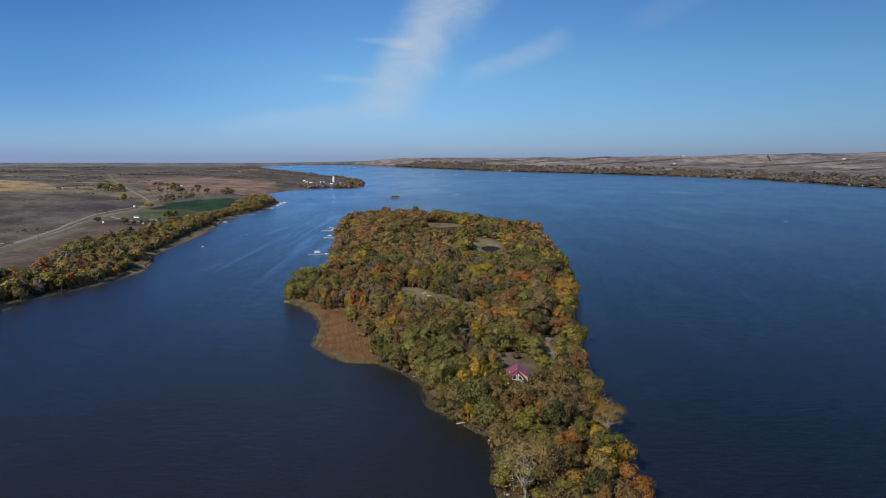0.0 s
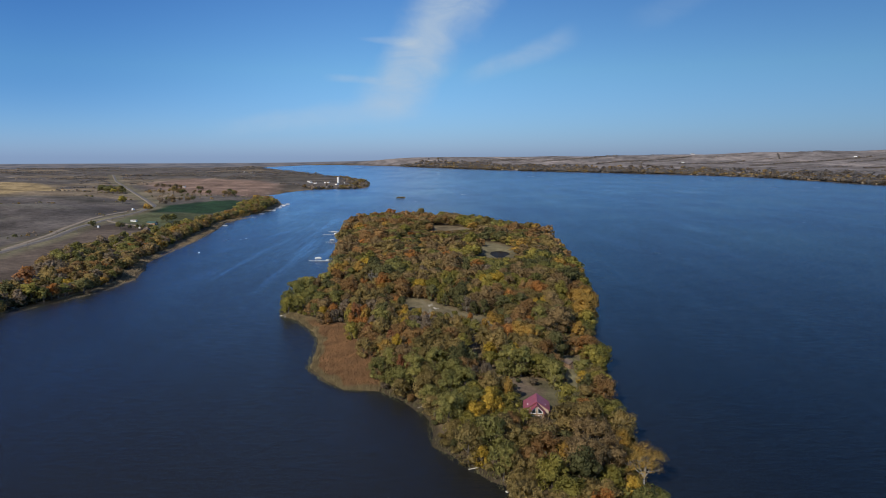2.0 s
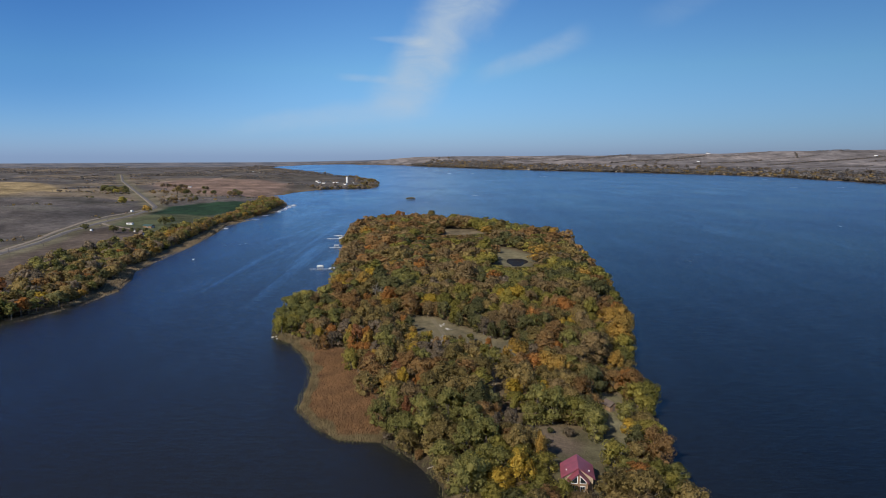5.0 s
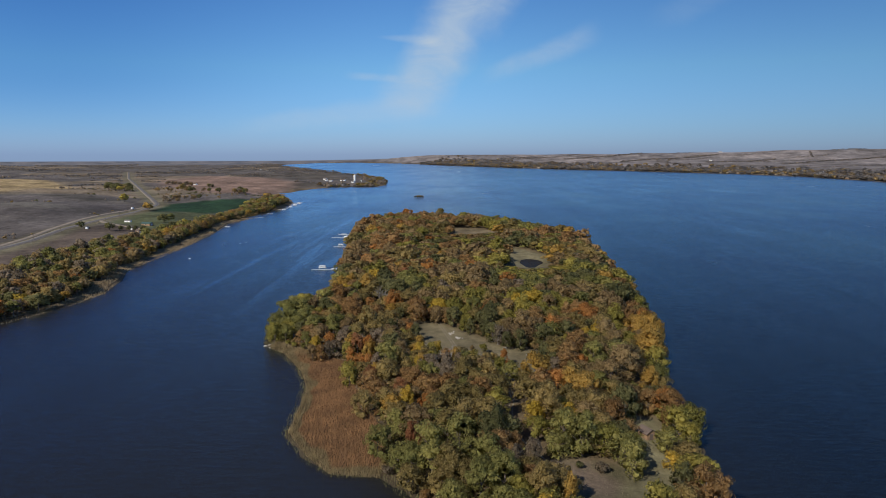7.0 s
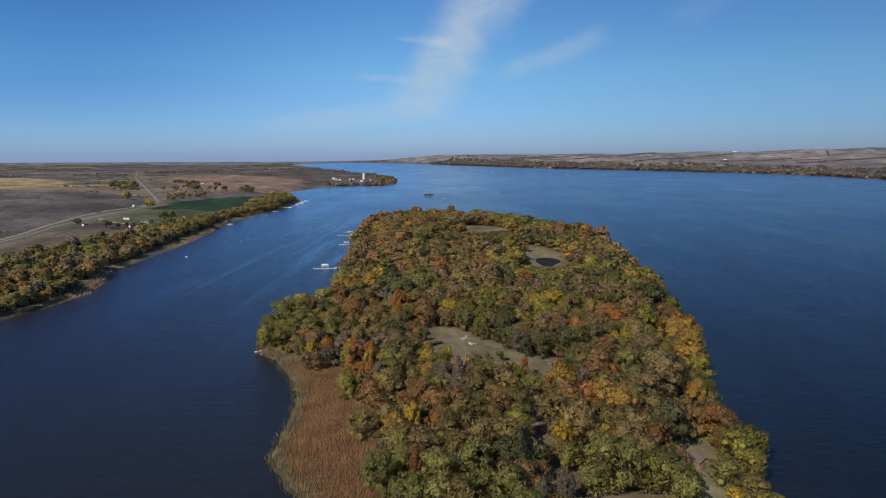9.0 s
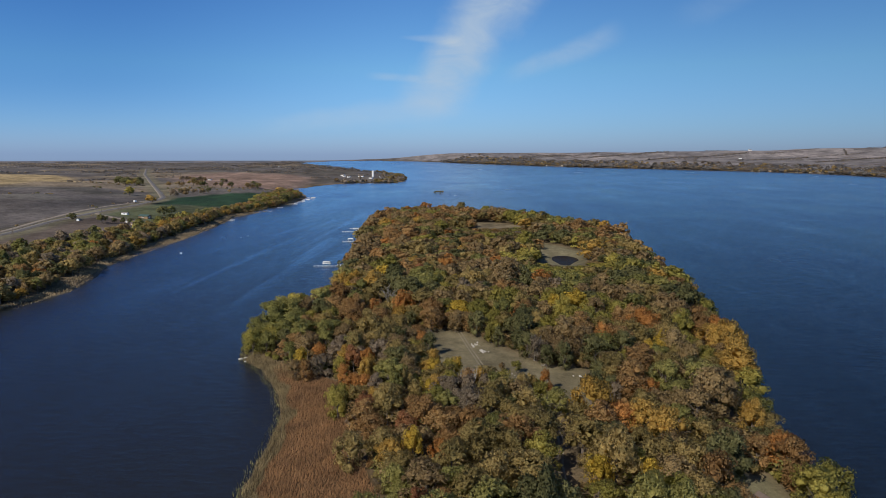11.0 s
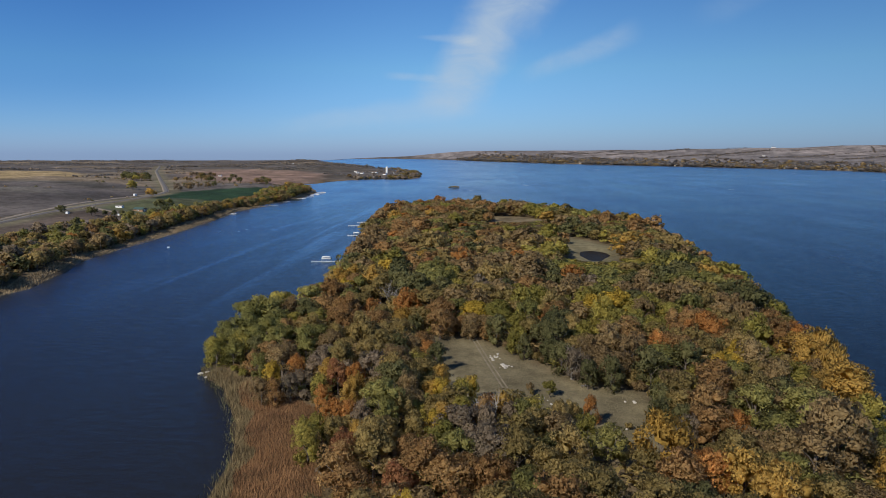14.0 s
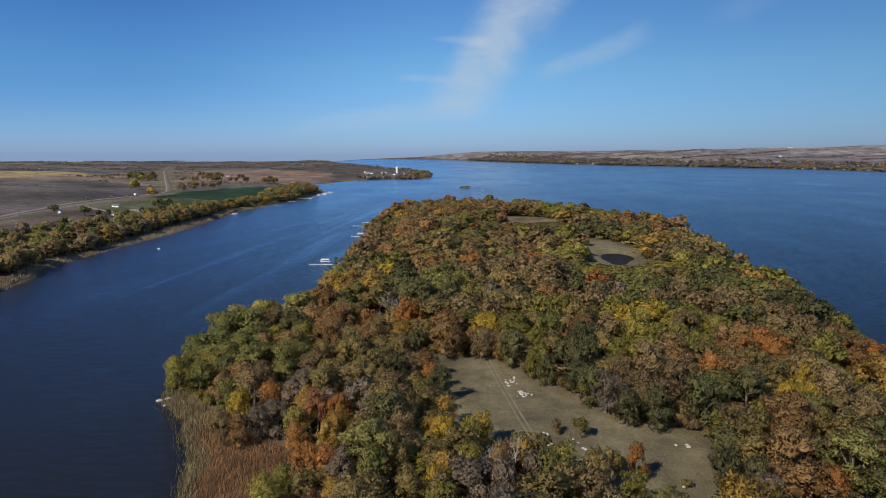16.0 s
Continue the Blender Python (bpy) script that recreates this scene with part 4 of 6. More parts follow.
tr = np.minimum(np.where(rs.rand(N) < 0.16, tr * 1.3, tr), 6.6 + 3.2 * smooth(ty, 430, 560))
low = ((tx > 22) & (tx < 68) & (ty > 592) & (ty < 650)) | ((tx > -32) & (tx < 36) & (ty > 770) & (ty < 852))
tr = np.where(low, np.minimum(tr, 4.6), tr)
ok = (shore > 1.5 + 0.30 * tr * smooth(ty, 540, 620)) & (open_ < -tr * (0.35 + 0.5 * smooth(ty, 480, 600))) & (lane > np.where(ty < 362, 1.1 + tr * 0.74, 1.0))
for k in np.nonzero(ok)[0]:
    x, y, r = tx[k], ty[k], tr[k]
    if crowded(x, y, r):
        continue
    claim(x, y, r)
    north = min(max((y - 430) / 260, 0), 1)
    east = min(max((x + 10) / 60, 0), 1)
    south = min(max((380 - y) / 120, 0), 1)
    weights = {
        "olive": 1.9 + 0.5 * cool[k], "green": 0.70 + 0.4 * east + 0.9 * south * (1 - east) + 0.4 * cool[k] * (1 - north), "dark": 0.42 - 0.15 * north * (1 - east) + 0.25 * east + 0.2 * cool[k],
        "lime": 0.28 + 1.25 * east * north - 0.2 * warm[k], "yellow": 0.04 - 0.02 * north, "orange": 0.03 + 0.04 * warm[k] + 0.05 * north * (1 - east), "gold": 0.02,
        "rust": 0.30 + 0.65 * north * (1 - east * 0.6) + 0.3 * warm[k], "brown": 0.75 + 0.75 * north + 0.3 * warm[k], "red": 0.02, "grey": 0.06}
    ks = list(weights)
    colour = tree_rng.choices(ks, [max(weights[q], 0.01) for q in ks])[0]
    # neighbours tend to turn together: often the duller shade of the nearest marked tree
    if tree_rng.random() < 0.55:
        near_by = min(range(marked_count), key=lambda n: (placed[n][0] - x) ** 2 + (placed[n][1] - y) ** 2)
        if math.hypot(placed[near_by][0] - x, placed[near_by][1] - y) < 24:
            colour = {"yellow": "lime", "gold": "olive", "orange": "rust", "red": "rust"}.get(placed[near_by][3], placed[near_by][3])
    placed.append((x, y, r, colour))

PX, PY = np.array([p[0] for p in placed]), np.array([p[1] for p in placed])
PZ = height(PX, PY)
RIM = (inside_depth(ISLAND, PX, PY) < 8) | (np.max([inside_depth(p, PX, PY) for p in (CLEARING, YARD, REEDBED, POND_GLADE, FAR_GLADE)], axis=0) > -8)
far_woods = {}


def stature(x, y):
    """Lower growth south of the glades."""
    if 22 < x < 68 and 545 < y < 650:
        return 0.34 if y > 600 else 0.62
    if -50 < x < 36 and 715 < y < 852:
        return 0.36 if y > 785 else 0.66
    if 20 < x < 40 and 236 < y < 258:
        return 0.62
    if x < 28 and y < 174:
        return 0.5
    if 44 < x < 62 and 296 < y < 322:
        return 0.6
    return 1.0


INDIVIDUAL = 600
# trees that stand just south of a marked one stay lower than it
MX, MY, MR = PX[:marked_count], PY[:marked_count], np.array([p[2] for p in placed[:marked_count]])
shade_of = np.ones(len(placed))
for k in range(marked_count, len(placed)):
    dy = MY - PY[k]
    if np.any((np.abs(MX - PX[k]) < MR + 1.5) & (dy > 0) & (dy < 12)):
        shade_of[k] = 0.86
tally = {}
rim = list(RIM)
for k in sorted(range(len(placed)), key=lambda n: placed[n][1]):
    (x, y, r, colour), z = placed[k], PZ[k]
    if y > INDIVIDUAL or (tally.get(colour, 0) > 285):
        far_woods.setdefault((colour, bool(rim[k])), []).append((x, y, z, r, stature(x, y) * (1.12 if k < marked_count else 0.84)))
    else:
        tally[colour] = tally.get(colour, 0) + 1
        edge = stature(x, y) * (1.10 if k < marked_count else 0.95)
        if k >= marked_count and y < 300 and inside_depth(YARD, np.array([x]), np.array([y]))[0] > -7:
            edge = 0.75
        plant(colour, x, y, r, z=z, near=2 if y < 480 else int(y < 560), tall=edge * shade_of[k], form="full" if rim[k] and colour != "gold" else "tall" if colour in ("olive", "brown") and tree_rng.random() < 0.25 else None)

# shrubs that close the wood's edge along shore and clearings
N = 16000
sx, sy = rs.uniform(-112, 100, N), rs.uniform(150, 560, N)
s_shore = inside_depth(ISLAND, sx, sy)
s_open = np.max([inside_depth(p, sx, sy) for p in (CLEARING, YARD, REEDBED)], axis=0)
s_lane = line_distance(TRACK, sx, sy)
s_z = height(sx, sy)
count = 0
for k in range(N):
    at_edge = (0.8 < s_shore[k] < 4.5 and s_open[k] < -2) or (-4.0 < s_open[k] < -0.3 and s_shore[k] > 2)
    if at_edge and s_lane[k] > 3 and count < 295:
        r = rs.uniform(1.2, 2.5)
        if any(math.hypot(px - sx[k], py - sy[k]) < (pr + r) * 0.55 for a in (-1, 0, 1) for b in (-1, 0, 1)
               for px, py, pr in cells.get((int(sx[k] // 14) + a, int(sy[k] // 14) + b), ())):
            continue
        claim(sx[k], sy[k], r)
        count += 1
        plant(tree_rng.choice(["olive", "olive", "green", "dark", "lime", "brown", "rust", "grey"]), sx[k], sy[k], r, z=s_z[k], form="shrub", near=2 if sy[k] < 470 else 1,
              where="at the wood's edge", group="shrubs on the island")


def woodland(name, spots, colour, leaves, size, label, kind_form="round", squash=0.93, cores=3):
    """Distant trees of one colour as one mass of leaf sprays and trunks."""
    vs, ts, ns, o = [], [], [], 0
    protos = [crown_arrays(kind_form, 500 + k, leaves, size, cores, sprays=0.15, tufts=4) for k in range(6)]
    for n, (x, y, z, r, *low) in enumerate(spots):
        v, t, nr = protos[n % 6]
        a, s = n * 2.4, r / 5.0
        ca, sa = math.cos(a) * s, math.sin(a) * s
        up = s ** 0.7 * squash * (0.82 + 0.36 * ((n * 7) % 10) / 10) * (low[0] if low else 1.0)
        vs.append(np.stack([v[:, 0] * ca - v[:, 1] * sa + x, v[:, 0] * sa + v[:, 1] * ca + y, v[:, 2] * up + z], 1))
        turned = np.stack([nr[:, 0] * math.cos(a) - nr[:, 1] * math.sin(a), nr[:, 0] * math.sin(a) + nr[:, 1] * math.cos(a), nr[:, 2]], 1)
        ns.append(turned)
        ts.append(t + o)
        o += len(v)
    me = leafy_mesh(name, np.concatenate(vs), np.concatenate(ts), np.concatenate(ns), LEAF[colour])
    return tagged(new(name, me), label, "woodland", kind="stuff")


for (colour, edge_of_wood), spots in far_woods.items():
    for leaves, size, some in ((860, 0.47, [p for p in spots if p[1] < 700]), (520, 0.62, [p for p in spots if p[1] >= 700])):
        if some:
            woodland("woodland", some, colour, leaves, size, ("edge of the island's wood, trees with " if edge_of_wood else "wooded end of the island, trees with ") + LEAF[colour].name.replace("_", " "), "full" if edge_of_wood else "round")

# ---- west bank ----
west_placed = []
N = 9000
bx, by = rs.uniform(-470, -235, N), rs.uniform(330, 1440, N)
bw = inside_depth(WEST, bx, by)
belt = np.interp(by, [400, 503, 541, 730, 760, 872, 977, 1100, 1271, 1440], [36, 40, 72, 66, 44, 42, 26, 36, 57, 46]) + 5 * waves(bx * 0, by, 90, 31)
bare_shore = 8 + 14 * smooth(waves(bx * 0, by, 190, 33), 0.0, 0.8) * smooth(by, 520, 600)
for k in range(N):
    if bw[k] < bare_shore[k] or bw[k] > belt[k]:
        continue
    r = rs.choice((rs.uniform(2.6, 4.2), rs.uniform(4.2, 6.8)))
    if crowded(bx[k], by[k], r * 0.66):
        continue
    claim(bx[k], by[k], r * 0.66)
    g = smooth(by[k], 650, 900)
    cols = ["olive", "green", "dark", "lime", "gold", "orange", "rust", "brown", "grey"]
    wts = [1.9, 0.7, 0.95, 0.12 + 0.7 * g, 0.03 + 0.7 * g, 0.04, 0.35, 1.3, 1.0 * (1 - g)]
    west_placed.append((bx[k], by[k], r, tree_rng.choices(cols, wts)[0]))
for x, y, r, c in ((-308, 520, 4.5, "orange"), (-318, 560, 4.5, "orange"), (-296, 640, 4.2, "red"), (-268, 500, 4.5, "yellow"), (-330, 640, 4, "rust"), (-325, 900, 6, "gold"),
                   (-469, 1090, 7.5, "gold"), (-434, 856, 4.0, "dark"), (-392, 838, 5.2, "dark"), (-381, 944, 6.0, "dark"), (-374, 950, 5.0, "green"), (-582, 1244, 8, "lime"), (-590, 1262, 6, "olive"), (-777, 1590, 11, "dark"), (-812, 1628, 11, "dark"), (-826, 1655, 10, "dark"), (-745, 1590, 8, "dark"),
                   (-762, 1600, 10, "olive"), (-790, 1615, 12, "dark"), (-775, 1640, 11, "dark"), (-800, 1650, 11, "brown"), (-757, 1570, 8, "lime"), (-509, 1252, 4.5, "grey"), (-521, 1262, 4, "grey"),
                   (-500, 1266, 4.5, "brown"), (-635, 1604, 11, "olive"), (-622, 1610, 9, "brown"), (-510, 1619, 10, "dark"), (-497, 1610, 7, "olive"), (-376, 848, 2.6, "dark"), (-370, 851, 2.6, "dark"),
                   (-364, 856, 2.8, "dark"), (-384, 846, 2.4, "dark"), (-300, 470, 6, "orange"), (-288, 486, 6, "orange"), (-300, 505, 6.5, "red"), (-284, 545, 6, "rust")):
    west_placed.append((x, y, r, c))
# hedgerows and copses behind the fields
for (ax, ay), (bx_, by_), n, rr in (((-698, 1596), (-494, 1592), 22, 5.5), ((-541, 1320), (-484, 1307), 12, 4), ((-860, 2000), (-620, 1760), 12, 6)):
    for k in range(n):
        f = tree_rng.random()
        west_placed.append((ax + (bx_ - ax) * f + tree_rng.uniform(-10, 10), ay + (by_ - ay) * f + tree_rng.uniform(-12, 12), rr * tree_rng.uniform(0.6, 1.2), tree_rng.choice(["grey", "dark", "brown", "brown"])))
QZ = height(np.array([p[0] for p in west_placed]), np.array([p[1] for p in west_placed]))
for (x, y, r, colour), z in zip(west_placed, QZ):
    plant(colour, x, y, r, z=z, near=False, where="on the west bank", group="trees on the west bank", tall=0.85)

# low thickets that close the ground under the trees
def thicket(x0, x1, y0, y1, n, keep, colours, seed, label):
    q = np.random.RandomState(seed)
    X, Y = q.uniform(x0, x1, n), q.uniform(y0, y1, n)
    X, Y = X[keep(X, Y)], Y[keep(X, Y)]
    Z, R = height(X, Y), q.uniform(3.4, 5.6, len(X))
    for k, colour in enumerate(colours):
        woodland("undergrowth", [(x, y, z - 0.4, r, 0.46) for x, y, z, r in zip(X[k::len(colours)], Y[k::len(colours)], Z[k::len(colours)], R[k::len(colours)])], colour, 170, 0.62, label, "full")


def under_wood(X, Y):
    clear = np.max([inside_depth(p, X, Y) for p in (CLEARING, YARD, POND_GLADE, FAR_GLADE, BARE_PATCH, REEDBED)], axis=0)
    return (inside_depth(ISLAND, X, Y) > 5) & (clear < -4) & (line_distance(TRACK, X, Y) > 5)


def under_belt(X, Y):
    w = inside_depth(WEST, X, Y)
    return (w > 13) & (w < np.interp(Y, [400, 503, 541, 730, 760, 872, 977, 1100, 1271, 1440], [32, 36, 66, 60, 40, 38, 24, 32, 50, 40]))


thicket(-105, 100, 150, 620, 1500, under_wood, ("olive", "brown", "green"), 71, "low undergrowth between the island's trees")
thicket(-440, -235, 400, 1400, 4200, under_belt, ("olive", "dark", "brown"), 72, "low thicket under the west bank's trees")

# ---- far woods ----
def scatter_band(shore, lo, hi, n, seed, r0, r1, y0=-1e9, y1=1e9):
    q = np.random.RandomState(seed)
    out = []
    P = np.array(shore, float)
    seg = np.hypot(*(P[1:] - P[:-1]).T)
    for _ in range(n):
        k = q.choice(len(seg), p=seg / seg.sum())
        f = q.rand()
        d = (P[k + 1] - P[k]) / seg[k]
        p = P[k] + (P[k + 1] - P[k]) * f + np.array([d[1], -d[0]]) * q.uniform(lo, hi) * (q.rand() ** 0.7)
        if y0 < p[1] < y1:
            out.append((p[0], p[1], q.uniform(r0, r1)))
    return out


def far_wood(name, spots, colour, label, leaves=50, size=2.0, squash=0.8):
    X, Y = np.array([p[0] for p in spots]), np.array([p[1] for p in spots])
    Z = height(X, Y)
    return woodland(name, [(x, y, z - 0.5, r) for (x, y, r), z in zip(spots, Z)], colour, leaves, size, label, squash=squash, cores=1)


# distant woods mix in leaf colours that already carry the haze
peninsula = scatter_band(WEST_SHORE[22:29], -6, -75, 150, 41, 4, 7)
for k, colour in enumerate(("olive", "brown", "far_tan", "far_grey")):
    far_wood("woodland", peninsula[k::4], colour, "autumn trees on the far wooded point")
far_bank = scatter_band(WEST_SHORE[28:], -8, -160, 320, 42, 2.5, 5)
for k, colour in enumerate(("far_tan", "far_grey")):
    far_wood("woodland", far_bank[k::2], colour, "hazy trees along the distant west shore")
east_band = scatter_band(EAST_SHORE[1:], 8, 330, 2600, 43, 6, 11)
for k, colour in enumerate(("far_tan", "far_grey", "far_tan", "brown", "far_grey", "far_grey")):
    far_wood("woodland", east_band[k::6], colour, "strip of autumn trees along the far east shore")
uplands = []
q = np.random.RandomState(44)
for _ in range(250):
    far_y, far_x = q.uniform(1500, 4700), 0
    side = q.rand()
    far_x = q.uniform(-2900, -620) if side < 0.5 else q.uniform(-400, 3300)
    if math.hypot(far_x, far_y) > 4850:
        continue
    turn, n = q.uniform(-0.4, 0.4) + 1.57 * (q.rand() < 0.2), q.randint(8, 60)
    for k in range(n):
        a = (k - n / 2) * 8
        uplands.append((far_x + math.cos(turn) * a + q.uniform(-5, 5), far_y + math.sin(turn) * a + q.uniform(-8, 8), q.uniform(2.0, 4.2)))
for x0, x1, y0, gap in ((-1480, -1130, 3040, 5), (-2150, -1900, 3300, 6), (-2350, -2180, 2650, 7), (-1760, -1560, 2380, 9), (-1350, -1050, 3700, 6), (-1000, -760, 3280, 7), (-2600, -2000, 4150, 6),
                        (900, 1500, 4250, 6), (1600, 2300, 3700, 6), (1900, 2700, 3200, 6), (600, 1100, 4500, 6), (1750, 2250, 2750, 7), (2300, 2900, 3500, 6), (200, 500, 4600, 6), (1300, 1700, 3950, 7)):
    for x in np.arange(x0, x1, gap):
        uplands.append((x + q.uniform(-5, 5), y0 + 0.12 * (x - x0) + q.uniform(-14, 14), q.uniform(3.5, 6.5)))
UX, UY = np.array([u[0] for u in uplands]), np.array([u[1] for u in uplands])
dry = (np.maximum(inside_depth(WEST, UX, UY), inside_depth(EAST, UX, UY)) > 40) & (inside_depth(PINK_FIELD, UX, UY) < 0) & (inside_depth(STUBBLE, UX, UY) < 0) & (line_distance(ROAD, UX, UY) > 25)
uplands = [u for u, d in zip(uplands, dry) if d]
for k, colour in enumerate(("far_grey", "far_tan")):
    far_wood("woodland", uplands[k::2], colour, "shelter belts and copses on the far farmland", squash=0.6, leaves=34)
for x, y, r, c in ((-112, 1568, 4.0, "olive"), (-106, 1566, 4.4, "olive"), (-102, 1570, 3.2, "brown"), (-116, 1570, 3.0, "dark"), (-109, 1572, 3.6, "brown"), (-119, 1566, 2.4, "olive")):
    plant(c, x, y, r, near=False, form="shrub", where="on the tiny islet", group="trees on the islet", tall=0.95)

# scrub on the western hillsides
scrub = []
q = np.random.RandomState(45)
for _ in range(80):
    hx, hy = q.uniform(-1150, -430), q.uniform(560, 1700)
    for k in range(q.randint(2, 9)):
        scrub.append((hx + q.normal(scale=14), hy + q.normal(scale=9), q.uniform(1.2, 2.8)))
for _ in range(60):
    scrub.append((q.uniform(-620, -440), q.uniform(1330, 1560), q.uniform(1.5, 3.2)))
SX, SY = np.array([u[0] for u in scrub]), np.array([u[1] for u in scrub])
fine = (inside_depth(STUBBLE, SX, SY) < -5) & (inside_depth(GREEN_FIELD, SX, SY) < -5) & (line_distance(ROAD, SX, SY) > 14) & (inside_depth(WEST, SX, SY) > 40)
scrub = [u for u, f in zip(scrub, fine) if f]
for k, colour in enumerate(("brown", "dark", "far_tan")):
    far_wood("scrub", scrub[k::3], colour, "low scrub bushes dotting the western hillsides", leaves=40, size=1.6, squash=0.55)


# ---- reeds and grass ----
def blades(name, X, Y, lo, hi, width, mat, label, seed, lean=0.25):
    """Upright reed blades, each one pointed leaf."""
    q = np.random.RandomState(seed)
    n = len(X)
    Z = height(X, Y)
    h = q.uniform(lo, hi, n)
    a = q.uniform(0, 6.28, n)
    w = width * q.uniform(0.6, 1.4, n)
    dx, dy = np.cos(a) * w, np.sin(a) * w
    lx, ly = q.normal(scale=lean, size=n) * h + 0.12 * h, q.normal(scale=lean, size=n) * h
    base = np.stack([X, Y, Z - 0.3], 1)
    v = np.stack([base + np.stack([dx, dy, 0 * dx], 1), base - np.stack([dx, dy, 0 * dx], 1), base + np.stack([lx, ly, h], 1)], 1).reshape(-1, 3)
    t = np.arange(n * 3).reshape(-1, 3)
    return tagged(new(name, fast_mesh(name, v, t, mat)), label, "reeds", kind="stuff")


def points_in(poly, n, seed):
    q = np.random.RandomState(seed)
    P = np.array(poly)
    X, Y = q.uniform(P[:, 0].min(), P[:, 0].max(), n), q.uniform(P[:, 1].min(), P[:, 1].max(), n)
    k = inside_depth(poly, X, Y) > 0
    return X[k], Y[k]


rx, ry = points_in(REEDBED, 190000, 61)
rim_d = inside_depth(ISLAND, rx, ry)
north_bed = smooth(ry, 398, 432)
tan = (rim_d < 3.2 + 1.5 * waves(rx, ry, 17, 8)) | (north_bed > np.random.RandomState(3).rand(len(rx)))
blades("reed_bed", rx[~tan], ry[~tan], 0.9, 1.5, 0.07, REED_RUST, "rust-brown reed bed along the island's shallow shore", 62)
blades("reed_fringe", rx[tan], ry[tan], 1.1, 2.0, 0.08, REED_TAN, "pale tan reeds at the water's edge", 63)
q = np.random.RandomState(64)
fx, fy = q.uniform(-112, 30, 110000), q.uniform(140, 480, 110000)
fd = inside_depth(ISLAND, fx, fy)
keep = (fd > -2.5) & (fd < 1.8) & (fx < 20) & (inside_depth(REEDBED, fx, fy) < 0)
blades("reed_fringe", fx[keep], fy[keep], 0.9, 1.8, 0.09, REED_GREEN, "green and tan reeds under the shore trees", 65)
fx, fy = q.uniform(-345, -230, 240000), q.uniform(380, 1100, 240000)
fd = inside_depth(WEST, fx, fy)
keep = (fd > -1.5) & (fd < 9 + 3 * waves(fx, fy, 60, 34))
blades("reed_fringe", fx[keep], fy[keep], 0.8, 1.7, 0.15, REED_BANK, "brown reeds along the west bank of the lake", 66)
gx, gy = points_in(CLEARING, 9000, 67)
g2x, g2y = points_in(YARD, 5000, 68)
gx, gy = np.concatenate([gx, g2x]), np.concatenate([gy, g2y])
far_lane = (line_distance(TRACK, gx, gy) > 1.6) & ~((abs(gx - 30) < 7) & (abs(gy - 264) < 10))
blades("dry_grass", gx[far_lane], gy[far_lane], 0.45, 0.9, 0.10, DRY_GRASS, "dry grass tufts in the island's clearings", 69, 0.4)


# ---- road and tracks ----
def ribbon(name, line, offset, half, step, lift, mat, label, category, kind="structure"):
    """A strip laid over the ground along a line."""
    P = np.array(line, float)
    seg = np.hypot(*(P[1:] - P[:-1]).T)
    s = np.concatenate([[0], np.cumsum(seg)])
    u = np.arange(0, s[-1], step)
    X, Y = np.interp(u, s, P[:, 0]), np.interp(u, s, P[:, 1])
    win = max(3, int(30 / step) | 1) if step > 3 else 5
    kern = np.ones(win) / win
    X = np.convolve(np.pad(X, win // 2, "edge"), kern, "valid")
    Y = np.convolve(np.pad(Y, win // 2, "edge"), kern, "valid")
    dx, dy = np.gradient(X), np.gradient(Y)
    ln = np.hypot(dx, dy) + 1e-9
    nx, ny = dy / ln, -dx / ln
    rows = []
    for o in np.linspace(offset - half, offset + half, 4):
        rows.append(np.stack([X + nx * o, Y + ny * o, height(X + nx * o, Y + ny * o) + lift], 1))
    V = np.stack(rows, 1)
    if step > 3:
        V[:, :, 2] = V[:, :, 2].max(axis=1, keepdims=True)
        across = np.stack([nx, ny, 0 * nx], 1)[:, None]
        drop = np.array([0, 0, 1.3])
        V = np.concatenate([V[:, :1] - across * 1.1 - drop, V, V[:, -1:] + across * 1.1 - drop], 1)
    n, wide = V.shape[:2]
    idx = np.arange(n * wide).reshape(n, wide)
    qd = np.stack([idx[:-1, :-1], idx[:-1, 1:], idx[1:, 1:], idx[1:, :-1]], -1).reshape(-1, 4)
    return tagged(new(name, fast_mesh(name, V.reshape(-1, 3), qd, mat)), label, category, kind=kind)


ribbon("road_shoulder", ROAD, 0, 4.3, 6, 0.45, GRAVEL, "tan gravel shoulders beside the highway", "road")
ribbon("road", ROAD, 0, 2.8, 6, 0.60, ASPHALT, "grey two-lane highway along the west bank", "road")
ribbon("road", [(-405, 640), (-433, 762), (-458, 838), (-485, 945), (-497, 1029), (-499, 1109), (-502, 1150)], 0, 3.0, 4, 0.42, GRAVEL, "tan gravel frontage road above the highway", "road")
ribbon("road", [(-464, 950), (-440, 915), (-405, 885), (-366, 872)], 0, 2.0, 4, 0.40, GRAVEL, "gravel drive leading to the farm sheds", "road")
ribbon("road", [(-410, 640), (-445, 650), (-520, 700), (-640, 760)], 0, 2.4, 4, 0.40, GRAVEL, "gravel field track climbing the hill", "road")
for side in (-0.6, 0.6):
    ribbon("track", TRACK, side, 0.26, 1.5, 0.06, TRACK_DIRT, "bare wheel rut of the track across the clearing", "track")


# ---- the pond ----
pond_ring = [(47 + 9.5 * math.cos(a) * (1 + 0.12 * math.sin(3 * a)), 668 + 27 * math.sin(a) * (1 + 0.08 * math.cos(2 * a))) for a in np.linspace(0, 6.283, 41)[:-1]]
pond_level = ground_at(47, 668) + 0.75
tagged(new("pond_water", mesh_from("pond_water", [(x, y, pond_level) for x, y in pond_ring], [tuple(range(40))], POND_WATER)), "small dark pond in a grassy glade", "pond", kind="structure")


